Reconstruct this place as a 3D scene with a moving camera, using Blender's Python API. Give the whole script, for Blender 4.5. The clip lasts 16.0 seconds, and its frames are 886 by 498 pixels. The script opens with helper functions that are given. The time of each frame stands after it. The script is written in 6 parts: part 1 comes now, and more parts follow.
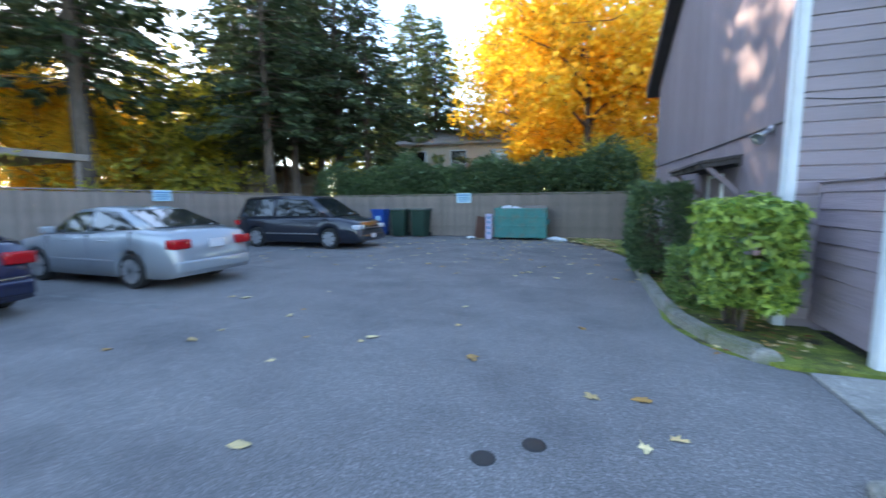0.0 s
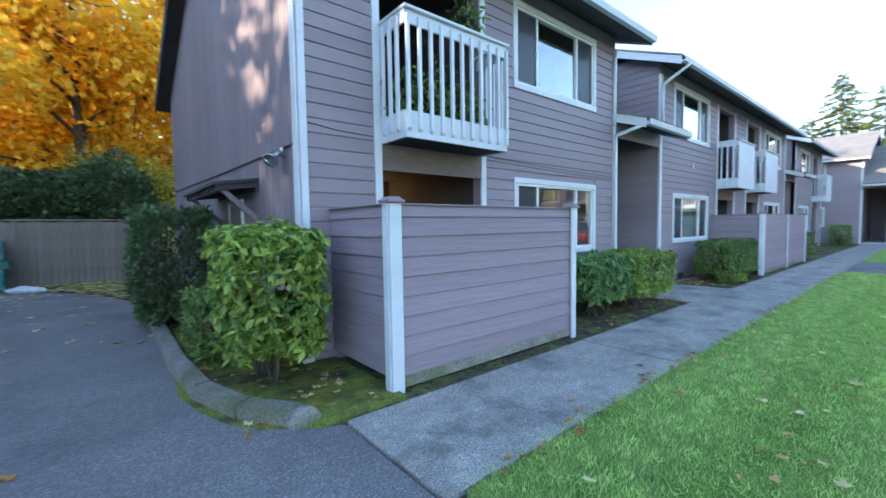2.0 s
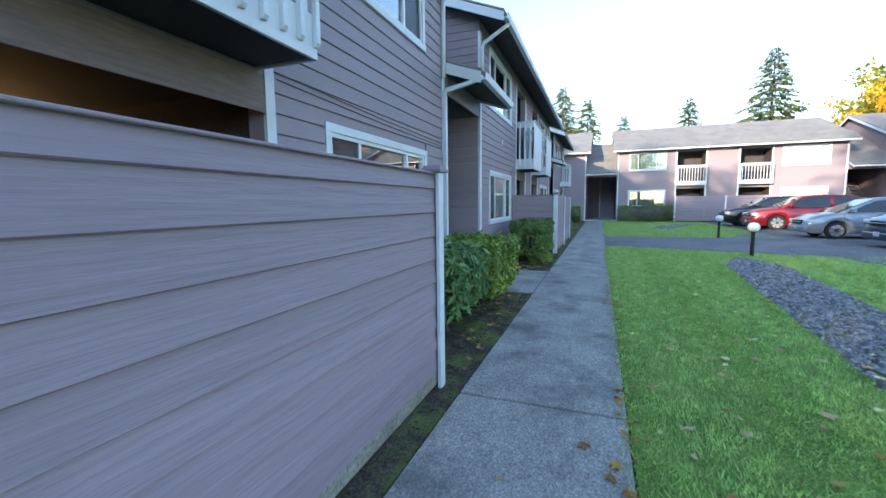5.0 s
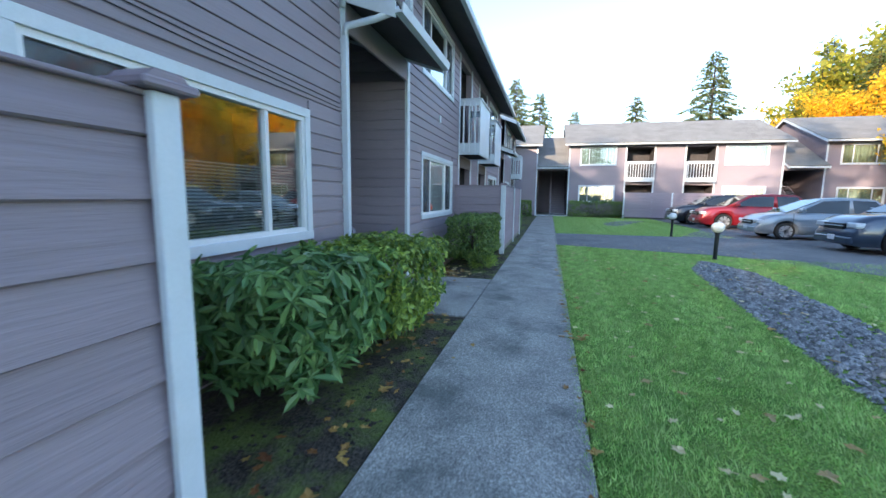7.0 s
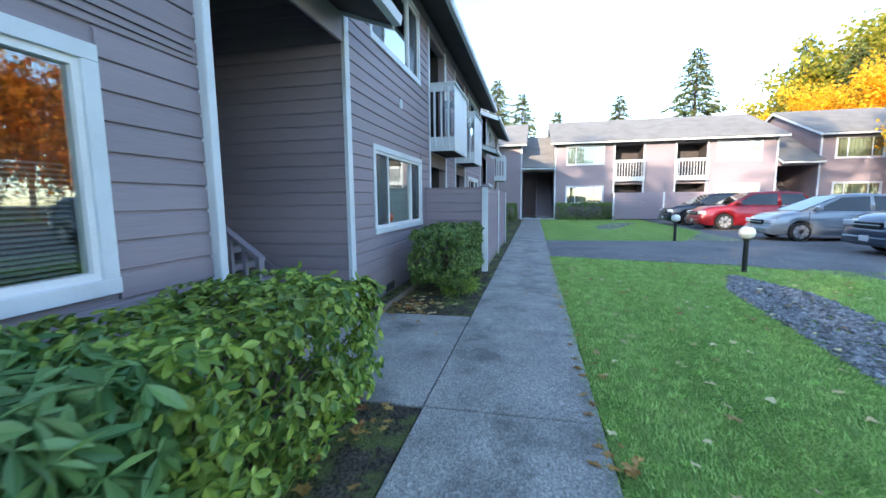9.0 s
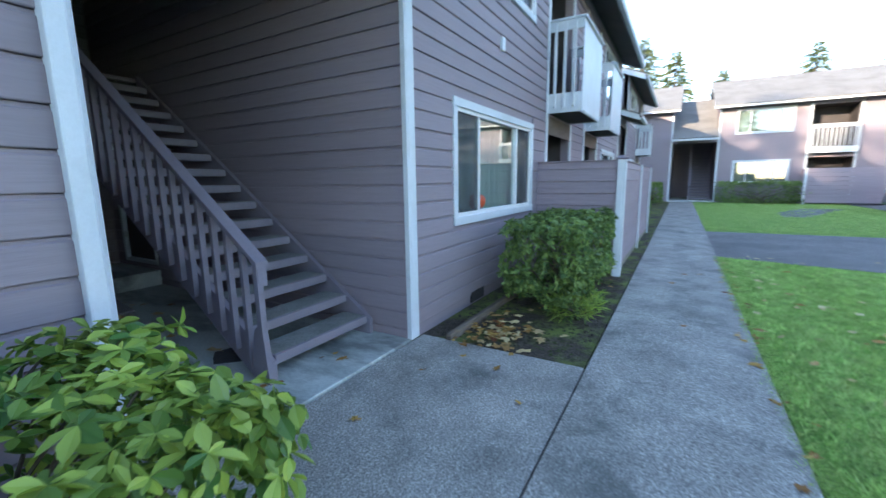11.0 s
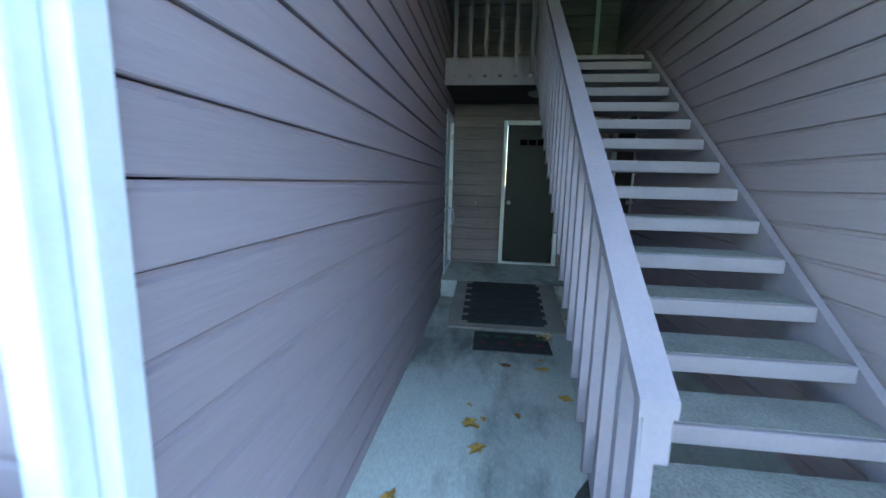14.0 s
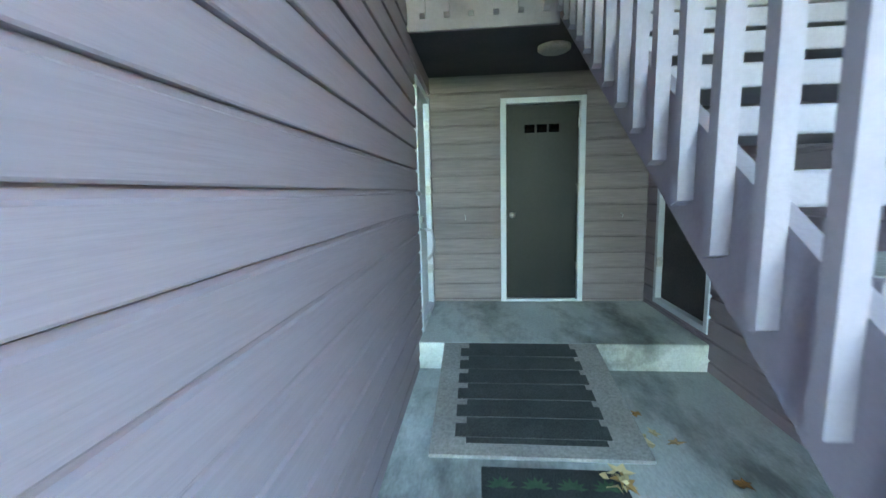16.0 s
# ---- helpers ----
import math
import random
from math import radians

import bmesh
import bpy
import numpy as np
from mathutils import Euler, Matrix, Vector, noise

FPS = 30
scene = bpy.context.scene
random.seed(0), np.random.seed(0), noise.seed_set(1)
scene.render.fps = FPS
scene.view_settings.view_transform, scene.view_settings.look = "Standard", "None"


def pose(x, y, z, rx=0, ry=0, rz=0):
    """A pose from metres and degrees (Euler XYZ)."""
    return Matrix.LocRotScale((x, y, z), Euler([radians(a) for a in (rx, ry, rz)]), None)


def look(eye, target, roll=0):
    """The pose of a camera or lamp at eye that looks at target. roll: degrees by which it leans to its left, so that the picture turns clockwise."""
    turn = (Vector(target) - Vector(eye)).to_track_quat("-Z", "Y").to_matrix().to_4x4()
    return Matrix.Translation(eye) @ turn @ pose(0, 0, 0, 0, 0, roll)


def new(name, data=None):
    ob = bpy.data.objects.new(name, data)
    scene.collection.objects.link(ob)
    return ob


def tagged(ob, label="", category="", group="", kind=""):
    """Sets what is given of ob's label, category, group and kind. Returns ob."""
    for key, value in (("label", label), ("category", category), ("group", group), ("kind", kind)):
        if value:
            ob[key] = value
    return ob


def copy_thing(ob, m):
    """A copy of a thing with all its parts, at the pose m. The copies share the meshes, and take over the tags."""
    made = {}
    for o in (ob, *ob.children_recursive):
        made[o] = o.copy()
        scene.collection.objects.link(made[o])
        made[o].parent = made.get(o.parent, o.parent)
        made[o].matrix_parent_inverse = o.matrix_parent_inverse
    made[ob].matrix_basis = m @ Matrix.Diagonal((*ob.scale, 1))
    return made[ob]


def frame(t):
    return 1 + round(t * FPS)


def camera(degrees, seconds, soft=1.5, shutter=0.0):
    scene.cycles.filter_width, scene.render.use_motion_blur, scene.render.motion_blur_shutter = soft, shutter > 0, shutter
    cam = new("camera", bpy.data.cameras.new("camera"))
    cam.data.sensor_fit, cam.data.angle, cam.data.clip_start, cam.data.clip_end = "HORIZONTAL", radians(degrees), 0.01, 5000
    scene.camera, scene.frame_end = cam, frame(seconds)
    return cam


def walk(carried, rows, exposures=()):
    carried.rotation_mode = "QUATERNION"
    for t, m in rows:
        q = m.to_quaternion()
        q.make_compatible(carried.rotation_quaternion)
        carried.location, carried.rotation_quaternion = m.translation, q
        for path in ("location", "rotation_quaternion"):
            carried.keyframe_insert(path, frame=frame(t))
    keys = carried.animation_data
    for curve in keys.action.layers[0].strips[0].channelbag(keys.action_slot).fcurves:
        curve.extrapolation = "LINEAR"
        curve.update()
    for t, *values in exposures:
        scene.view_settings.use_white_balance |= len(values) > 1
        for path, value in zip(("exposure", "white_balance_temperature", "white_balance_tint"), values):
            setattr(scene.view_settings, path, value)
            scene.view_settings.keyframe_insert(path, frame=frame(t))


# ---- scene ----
cam = camera(94.9, 16.0, shutter=0.35)
PATH = [
    (0, (0.447, -0.06, 1.515), (-0.22, 1.805, 1.285), -0.5),
    (0.5, (0.441, 0.332, 1.531), (0.449, 2.316, 1.283), -0.9),
    (1, (0.624, 0.613, 1.492), (1.28, 2.492, 1.291), -1.0),
    (1.5, (0.843, 0.966, 1.495), (1.898, 2.661, 1.378), -0.7),
    (2, (0.955, 1.374, 1.489), (2.226, 2.914, 1.378), -0.9),
    (2.5, (1.121, 1.806, 1.499), (2.576, 3.167, 1.325), -1.0),
    (3, (1.356, 2.192, 1.487), (2.87, 3.489, 1.322), -0.3),
    (3.5, (1.58, 2.585, 1.47), (3.211, 3.729, 1.289), -0.8),
    (4, (1.899, 2.889, 1.481), (3.698, 3.734, 1.259), -2.2),
    (4.2, (2.046, 2.985, 1.472), (3.874, 3.767, 1.255), -1.9),
    (6.3, (3.967, 3.321, 1.454), (5.838, 3.977, 1.188), 0.2),
    (6.5, (4.171, 3.315, 1.432), (6.054, 3.913, 1.121), -0.7),
    (7, (4.693, 3.31, 1.423), (6.613, 3.806, 1.163), 0.8),
    (7.5, (5.186, 3.377, 1.43), (7.117, 3.838, 1.186), -1.4),
    (8, (5.676, 3.42, 1.438), (7.619, 3.808, 1.166), -1.8),
    (8.2, (5.876, 3.42, 1.462), (7.821, 3.809, 1.205), -1.2),
    (10.5, (8.062, 3.633, 1.424), (9.914, 4.336, 1.148), -1.1),
    (11, (8.474, 3.675, 1.433), (10.179, 4.666, 1.101), -0.7),
    (11.5, (8.829, 3.81, 1.422), (10.33, 5.085, 1.069), -0.0),
    (12, (9.14, 3.959, 1.43), (10.299, 5.549, 1.068), -0.2),
    (12.5, (9.401, 4.168, 1.449), (10.074, 6.016, 1.089), 0.8),
    (13, (9.59, 4.432, 1.421), (9.869, 6.382, 1.075), -0.2),
    (13.5, (9.735, 4.752, 1.411), (9.726, 6.726, 1.089), 0.3),
    (14, (9.777, 5.142, 1.408), (9.544, 7.102, 1.084), 1.4),
    (14.5, (9.752, 5.577, 1.387), (9.522, 7.546, 1.124), 0.9),
    (15, (9.746, 6.034, 1.384), (9.461, 8.002, 1.172), 0.5),
    (15.5, (9.674, 6.488, 1.365), (9.395, 8.454, 1.127), 0.1),
    (16, (9.662, 6.949, 1.383), (9.486, 8.923, 1.109), -1.4),
]
EXPOSURE = 2.25
# seconds, stops over EXPOSURE, white balance in kelvin, tint
STOPS = [(0, 0.82, 6800, 12), (2, 0.45, 6500, 11), (4, 0.22, 6500, 9), (6.5, 0.05, 6500, 9), (8, 0.25, 6500, 9), (10.5, 0.35, 6500, 9), (11.5, 0.72, 6800, 11), (12.5, 1.0, 6700, 12), (13.5, 1.55, 6700, 8), (14.2, 2.5, 6900, 3), (15, 3.4, 7400, 1), (16, 4.05, 7500, 0)]
walk(cam, [(t, look(eye, target, roll)) for t, eye, target, roll in PATH], [(t, EXPOSURE + s, k, g) for t, s, k, g in STOPS])

# ---- light ----
SUN_ELEV, SUN_AZ = 12.5, 66.0      # azimuth of the sun from +y towards -x, degrees
world = bpy.data.worlds.new("sky")
scene.world = world
world.use_nodes = True
wn = world.node_tree.nodes
sky = wn.new("ShaderNodeTexSky")
sky.sky_type = "NISHITA"
sky.sun_disc = False
sky.sun_elevation = radians(SUN_ELEV)
sky.sun_rotation = radians(-SUN_AZ)
sky.air_density, sky.dust_density, sky.ozone_density = 0.75, 0.2, 1.3
world.node_tree.links.new(sky.outputs[0], wn["Background"].inputs[0])
wn["Background"].inputs[1].default_value = 0.15
sun = new("sun", bpy.data.lights.new("sun", "SUN"))
sun.data.energy, sun.data.angle, sun.data.color = 2.1, radians(0.5), (1.0, 0.82, 0.62)
ce, se = math.cos(radians(SUN_ELEV)), math.sin(radians(SUN_ELEV))
SUN_DIR = Vector((-math.sin(radians(SUN_AZ)) * ce, math.cos(radians(SUN_AZ)) * ce, se))
sun.matrix_world = look(SUN_DIR * 60, (0, 0, 0))

# ---- materials ----


def mat(name, c1, c2=None, scale=4.0, rough=0.7, bump=0.0, bscale=60.0, metal=0.0, stretch=(1, 1, 1),
        rnd=0.0, island=0.0, stain=None, stain_scale=0.6, stain_amount=0.5, stain_lo=0.5, fine=0.15, spec=0.4, coat=0.0, speck=0.0, speck_scale=50.0):
    """Two-scale procedural surface: c1 to c2 by broad noise, fine grain, optional stains of their own colour and relief."""
    m = bpy.data.materials.new(name)
    m.use_nodes = True
    nt = m.node_tree
    n, l = nt.nodes, nt.links
    b = n["Principled BSDF"]
    tc = n.new("ShaderNodeTexCoord")
    mp = n.new("ShaderNodeMapping")
    mp.inputs["Scale"].default_value = stretch
    l.new(tc.outputs["Object"], mp.inputs[0])

    def noise_tex(s, detail, rgh=0.55):
        t = n.new("ShaderNodeTexNoise")
        t.inputs["Scale"].default_value, t.inputs["Detail"].default_value, t.inputs["Roughness"].default_value = s, detail, rgh
        l.new(mp.outputs[0], t.inputs["Vector"])
        return t

    def mix(kind, fac, a, bb):
        x = n.new("ShaderNodeMix")
        x.data_type, x.blend_type = "RGBA", kind
        for sock, v in ((x.inputs[0], fac), (x.inputs[6], a), (x.inputs[7], bb)):
            if isinstance(v, bpy.types.NodeSocket):
                l.new(v, sock)
            elif isinstance(v, tuple):
                sock.default_value = (*v, 1) if len(v) == 3 else v
            else:
                sock.default_value = v
        return x.outputs[2]

    def ramp(src, lo, hi):
        r = n.new("ShaderNodeMapRange")
        r.inputs[1].default_value, r.inputs[2].default_value = lo, hi
        l.new(src, r.inputs[0])
        return r.outputs[0]

    c2 = c2 or tuple(v * 0.8 for v in c1)
    col = mix("MIX", ramp(noise_tex(scale, 4).outputs[0], 0.3, 0.7), c1, c2)
    if fine:
        g = ramp(noise_tex(bscale, 3, 0.7).outputs[0], 0.36, 0.64)
        gm = n.new("ShaderNodeMapRange")
        gm.inputs[3].default_value, gm.inputs[4].default_value = 1 - fine, 1 + fine
        l.new(g, gm.inputs[0])
        col = mix("MULTIPLY", 1.0, col, gm.outputs[0])
    if stain:
        s = ramp(noise_tex(stain_scale, 6, 0.65).outputs[0], stain_lo, stain_lo + 0.17)
        sm = n.new("ShaderNodeMath")
        sm.operation = "MULTIPLY"
        sm.inputs[1].default_value = stain_amount
        l.new(s, sm.inputs[0])
        col = mix("MIX", sm.outputs[0], col, stain)
    if speck:
        vo = n.new("ShaderNodeTexVoronoi")
        vo.inputs["Scale"].default_value = speck_scale
        l.new(mp.outputs[0], vo.inputs["Vector"])
        sp_ = n.new("ShaderNodeSeparateColor")
        l.new(vo.outputs["Color"], sp_.inputs[0])
        gm = n.new("ShaderNodeValToRGB")
        els = gm.color_ramp.elements
        els[0].position, els[0].color = 0.1, (1 - speck * 0.6,) * 3 + (1,)
        els[1].position, els[1].color = 0.95, (1 + speck * 1.6,) * 3 + (1,)
        e = els.new(0.65)
        e.color = (1.0, 1.0, 1.0, 1)
        l.new(sp_.outputs[0], gm.inputs[0])
        col = mix("MULTIPLY", 1.0, col, gm.outputs[0])
    if rnd or island:
        src = n.new("ShaderNodeObjectInfo").outputs["Random"] if rnd else n.new("ShaderNodeNewGeometry").outputs["Random Per Island"]
        gm = n.new("ShaderNodeMapRange")
        gm.inputs[3].default_value, gm.inputs[4].default_value = 1 - (rnd or island), 1 + (rnd or island)
        l.new(src, gm.inputs[0])
        col = mix("MULTIPLY", 1.0, col, gm.outputs[0])
    l.new(col, b.inputs["Base Color"])
    b.inputs["Roughness"].default_value, b.inputs["Metallic"].default_value = rough, metal
    b.inputs["Specular IOR Level"].default_value = spec
    b.inputs["Coat Weight"].default_value, b.inputs["Coat Roughness"].default_value = coat, 0.05
    if bump:
        bn = n.new("ShaderNodeBump")
        bn.inputs["Strength"].default_value, bn.inputs["Distance"].default_value = 1.0, bump
        l.new(noise_tex(bscale, 4, 0.6).outputs[0], bn.inputs["Height"])
        l.new(bn.outputs[0], b.inputs["Normal"])
    return m


def leaf_mat(name, c1, c2, rough=0.45, through_light=0.25, patch=1.3, tone_range=(0.75, 1.2)):
    """A leaf: two tones by leaf, with light that passes through it."""
    m = bpy.data.materials.new(name)
    m.use_nodes = True
    n, l = m.node_tree.nodes, m.node_tree.links
    b = n["Principled BSDF"]
    geo = n.new("ShaderNodeNewGeometry")
    r = n.new("ShaderNodeValToRGB")
    r.color_ramp.elements[0].color, r.color_ramp.elements[1].color = (*c1, 1), (*c2, 1)
    l.new(geo.outputs["Random Per Island"], r.inputs[0])
    tc = n.new("ShaderNodeTexCoord")
    nz = n.new("ShaderNodeTexNoise")
    nz.inputs["Scale"].default_value, nz.inputs["Detail"].default_value = patch, 3
    l.new(tc.outputs["Object"], nz.inputs["Vector"])
    mr = n.new("ShaderNodeMapRange")
    mr.inputs[1].default_value, mr.inputs[2].default_value, mr.inputs[3].default_value, mr.inputs[4].default_value = 0.35, 0.65, *tone_range
    l.new(nz.outputs[0], mr.inputs[0])
    tone = n.new("ShaderNodeMix")
    tone.data_type, tone.blend_type = "RGBA", "MULTIPLY"
    tone.inputs[0].default_value = 1.0
    l.new(r.outputs[0], tone.inputs[6])
    l.new(mr.outputs[0], tone.inputs[7])
    l.new(tone.outputs[2], b.inputs["Base Color"])
    b.inputs["Roughness"].default_value = rough
    t = n.new("ShaderNodeBsdfTranslucent")
    l.new(tone.outputs[2], t.inputs[0])
    ms = n.new("ShaderNodeMixShader")
    ms.inputs[0].default_value = through_light
    l.new(b.outputs[0], ms.inputs[1])
    l.new(t.outputs[0], ms.inputs[2])
    l.new(ms.outputs[0], n["Material Output"].inputs[0])
    return m


def glass_mat(name, tint=(0.75, 0.8, 0.8), gloss=0.1):
    """Window glass: clear, with a mirror reflection that grows at a slant."""
    m = bpy.data.materials.new(name)
    m.use_nodes = True
    n, l = m.node_tree.nodes, m.node_tree.links
    n.remove(n["Principled BSDF"])
    tr, gl = n.new("ShaderNodeBsdfTransparent"), n.new("ShaderNodeBsdfGlossy")
    tr.inputs[0].default_value = (*tint, 1)
    gl.inputs["Roughness"].default_value = 0.02
    fr, mx = n.new("ShaderNodeLayerWeight"), n.new("ShaderNodeMixShader")
    fr.inputs[0].default_value = 0.5
    pw, mr = n.new("ShaderNodeMath"), n.new("ShaderNodeMapRange")
    pw.operation = "POWER"
    pw.inputs[1].default_value = 3.0
    mr.inputs[3].default_value, mr.inputs[4].default_value = gloss, 1.0
    l.new(fr.outputs["Facing"], pw.inputs[0])
    l.new(pw.outputs[0], mr.inputs[0])
    l.new(mr.outputs[0], mx.inputs[0])
    l.new(tr.outputs[0], mx.inputs[1])
    l.new(gl.outputs[0], mx.inputs[2])
    l.new(mx.outputs[0], n["Material Output"].inputs[0])
    return m


def screen_mat(name, colour, opening):
    """Insect mesh too fine to see wire by wire: part cover, part clear."""
    m = bpy.data.materials.new(name)
    m.use_nodes = True
    n, l = m.node_tree.nodes, m.node_tree.links
    b = n["Principled BSDF"]
    b.inputs["Base Color"].default_value, b.inputs["Roughness"].default_value = (*colour, 1), 0.7
    tr, mx = n.new("ShaderNodeBsdfTransparent"), n.new("ShaderNodeMixShader")
    mx.inputs[0].default_value = opening
    l.new(b.outputs[0], mx.inputs[1])
    l.new(tr.outputs[0], mx.inputs[2])
    l.new(mx.outputs[0], n["Material Output"].inputs[0])
    return m


def glow_mat(name, colour, strength):
    m = bpy.data.materials.new(name)
    m.use_nodes = True
    b = m.node_tree.nodes["Principled BSDF"]
    b.inputs["Base Color"].default_value = (*colour, 1)
    b.inputs["Emission Color"].default_value = (*colour, 1)
    b.inputs["Emission Strength"].default_value = strength
    return m


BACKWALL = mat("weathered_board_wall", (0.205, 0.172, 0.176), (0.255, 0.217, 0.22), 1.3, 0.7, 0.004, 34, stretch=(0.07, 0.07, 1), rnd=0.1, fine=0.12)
SIDING = mat("painted_siding", (0.26, 0.215, 0.247), (0.3, 0.25, 0.282), 0.9, 0.6, 0.0028, 42, stretch=(0.07, 0.07, 1), rnd=0.06, fine=0.04)
FENCE_P = mat("painted_fence_board", (0.26, 0.207, 0.242), (0.305, 0.247, 0.282), 1.2, 0.58, 0.008, 30, stretch=(0.06, 0.06, 1), rnd=0.07, fine=0.06)
PLY = mat("painted_plywood", (0.21, 0.17, 0.19), (0.25, 0.205, 0.225), 0.7, 0.75, 0.003, 50, stretch=(1, 1, 0.05), rnd=0.05, stain=(0.16, 0.13, 0.14), stain_amount=0.3)
STAIRP = mat("painted_stair_wood", (0.255, 0.225, 0.265), (0.205, 0.18, 0.215), 2.5, 0.55, 0.0012, 60, fine=0.04)
WHITE = mat("white_trim_paint", (0.66, 0.7, 0.74), (0.58, 0.62, 0.66), 1.6, 0.5, 0.001, 70, fine=0.025, stain=(0.42, 0.44, 0.42), stain_scale=2.5, stain_amount=0.25)
VINYL = mat("white_vinyl_frame", (0.78, 0.79, 0.8), (0.7, 0.71, 0.72), 3, 0.35, fine=0.03)
ASPHALT = mat("asphalt", (0.162, 0.156, 0.154), (0.215, 0.207, 0.203), 0.9, 0.9, 0.008, 70, fine=0.4, stain=(0.105, 0.105, 0.108), stain_scale=0.55, stain_amount=0.7, speck=0.24, speck_scale=80)
CONCRETE = mat("concrete_path", (0.26, 0.248, 0.228), (0.4, 0.382, 0.348), 2.2, 0.88, 0.006, 75, fine=0.42, stain=(0.125, 0.13, 0.12), stain_scale=1.6, stain_amount=0.8, speck=0.2, speck_scale=90)
STOOP = mat("worn_concrete_floor", (0.66, 0.7, 0.66), (0.46, 0.5, 0.47), 1.6, 0.5, 0.001, 60, fine=0.1, stretch=(1.2, 0.5, 1), stain=(0.085, 0.095, 0.088), stain_scale=1.5, stain_amount=0.78, stain_lo=0.47)
KERB = mat("weathered_kerb", (0.31, 0.295, 0.26), (0.19, 0.185, 0.15), 3, 0.9, 0.01, 45, fine=0.3, stain=(0.1, 0.13, 0.04), stain_scale=2.2, stain_amount=0.7)
SOIL = mat("bark_soil", (0.05, 0.038, 0.03), (0.085, 0.065, 0.05), 5, 0.95, 0.03, 55, fine=0.5, stain=(0.06, 0.085, 0.02), stain_scale=1.4, stain_amount=0.75)
MOSS = mat("mossy_ground", (0.14, 0.2, 0.03), (0.27, 0.3, 0.05), 5, 0.95, 0.025, 60, fine=0.5, stain=(0.05, 0.04, 0.03), stain_scale=1.9, stain_amount=0.92, stain_lo=0.45)
BEDSOIL = mat("mossy_bed_soil", (0.055, 0.042, 0.032), (0.1, 0.08, 0.06), 6, 0.95, 0.03, 45, fine=0.6, stain=(0.17, 0.22, 0.045), stain_scale=2.1, stain_amount=0.85, stain_lo=0.45)
LAWN = mat("lawn_turf", (0.13, 0.26, 0.045), (0.3, 0.43, 0.1), 2.2, 0.95, 0.03, 90, fine=0.6)
GRAVEL = mat("grey_gravel", (0.17, 0.17, 0.175), (0.3, 0.3, 0.3), 9, 0.85, 0.01, 60, fine=0.35, island=0.5)
ROOF = mat("asphalt_shingle", (0.2, 0.19, 0.18), (0.27, 0.26, 0.245), 1.2, 0.92, 0.008, 35, fine=0.3, stretch=(1, 1, 1))
# dark timber; the same colour stands in for shade inside the balcony recesses
DARKWOOD_AND_SHADE = mat("dark_wood_and_recess_shade", (0.05, 0.045, 0.047), (0.075, 0.065, 0.066), 2, 0.8, 0.002, 50)
DOORP = mat("dark_grey_door_paint", (0.012, 0.015, 0.016), (0.02, 0.024, 0.024), 0.8, 0.42, 0.0006, 40, fine=0.06, spec=0.18)
BLACK = mat("black_plastic", (0.015, 0.015, 0.016), (0.022, 0.022, 0.023), 6, 0.5)
RUBBER = mat("tyre_rubber", (0.018, 0.018, 0.019), (0.03, 0.03, 0.03), 8, 0.85)
STEEL = mat("brushed_metal", (0.55, 0.55, 0.56), (0.45, 0.45, 0.46), 20, 0.3, metal=1.0)
ALLOY = mat("wheel_alloy", (0.55, 0.56, 0.58), (0.45, 0.46, 0.48), 10, 0.35, metal=0.7)
# dark colour that stands for the dimness of the rooms
INTERIOR = mat("room_wall_with_shade", (0.12, 0.11, 0.1), (0.15, 0.14, 0.13), 2, 0.9)
TEALC = mat("pale_teal_curtain", (0.42, 0.56, 0.52), (0.34, 0.47, 0.43), 8, 0.9, stretch=(6, 6, 0.2))
CURTAIN = mat("pale_curtain", (0.3, 0.34, 0.27), (0.22, 0.26, 0.2), 8, 0.9, stretch=(6, 6, 0.2))
BLIND = mat("blind_slat", (0.34, 0.34, 0.33), (0.3, 0.3, 0.29), 5, 0.6)
FENCEW = mat("weathered_fence_board", (0.2, 0.165, 0.14), (0.27, 0.23, 0.2), 1.4, 0.85, 0.004, 40, stretch=(1, 1, 0.08), rnd=0.12, fine=0.2)
GREENBIN = mat("dark_green_plastic", (0.012, 0.04, 0.028), (0.018, 0.05, 0.034), 4, 0.5)
BLUEBIN = mat("blue_plastic", (0.01, 0.07, 0.32), (0.012, 0.085, 0.37), 4, 0.45)
DUMP = mat("teal_dumpster_paint", (0.03, 0.19, 0.18), (0.05, 0.25, 0.235), 2.2, 0.55, 0.002, 30, stain=(0.16, 0.13, 0.09), stain_scale=3, stain_amount=0.5)
SIGN = mat("sign_face", (0.4, 0.62, 0.72), (0.36, 0.57, 0.67), 4, 0.4)
SIGNBLUE = mat("sign_blue_ink", (0.08, 0.24, 0.42), (0.1, 0.27, 0.45), 4, 0.5)
BARK = mat("tree_bark", (0.075, 0.055, 0.042), (0.12, 0.095, 0.075), 3, 0.95, 0.03, 14, stretch=(1, 1, 0.25), fine=0.35)
GLASS = glass_mat("window_glass", (0.85, 0.9, 0.88), 0.15)
CARGLASS = glass_mat("car_glass", (0.25, 0.28, 0.28), 0.08)
SCREEN = screen_mat("insect_screen", (0.05, 0.055, 0.065), 0.6)
TAN = mat("bare_timber_beam", (0.2, 0.155, 0.135), (0.15, 0.115, 0.1), 2.0, 0.8, 0.002, 50, stretch=(0.1, 1, 1), fine=0.15)
RHODO = leaf_mat("rhododendron_leaf", (0.06, 0.16, 0.05), (0.25, 0.42, 0.14), 0.4, 0.18)
LAUREL = leaf_mat("laurel_leaf", (0.055, 0.15, 0.03), (0.44, 0.56, 0.1), 0.4, 0.25)
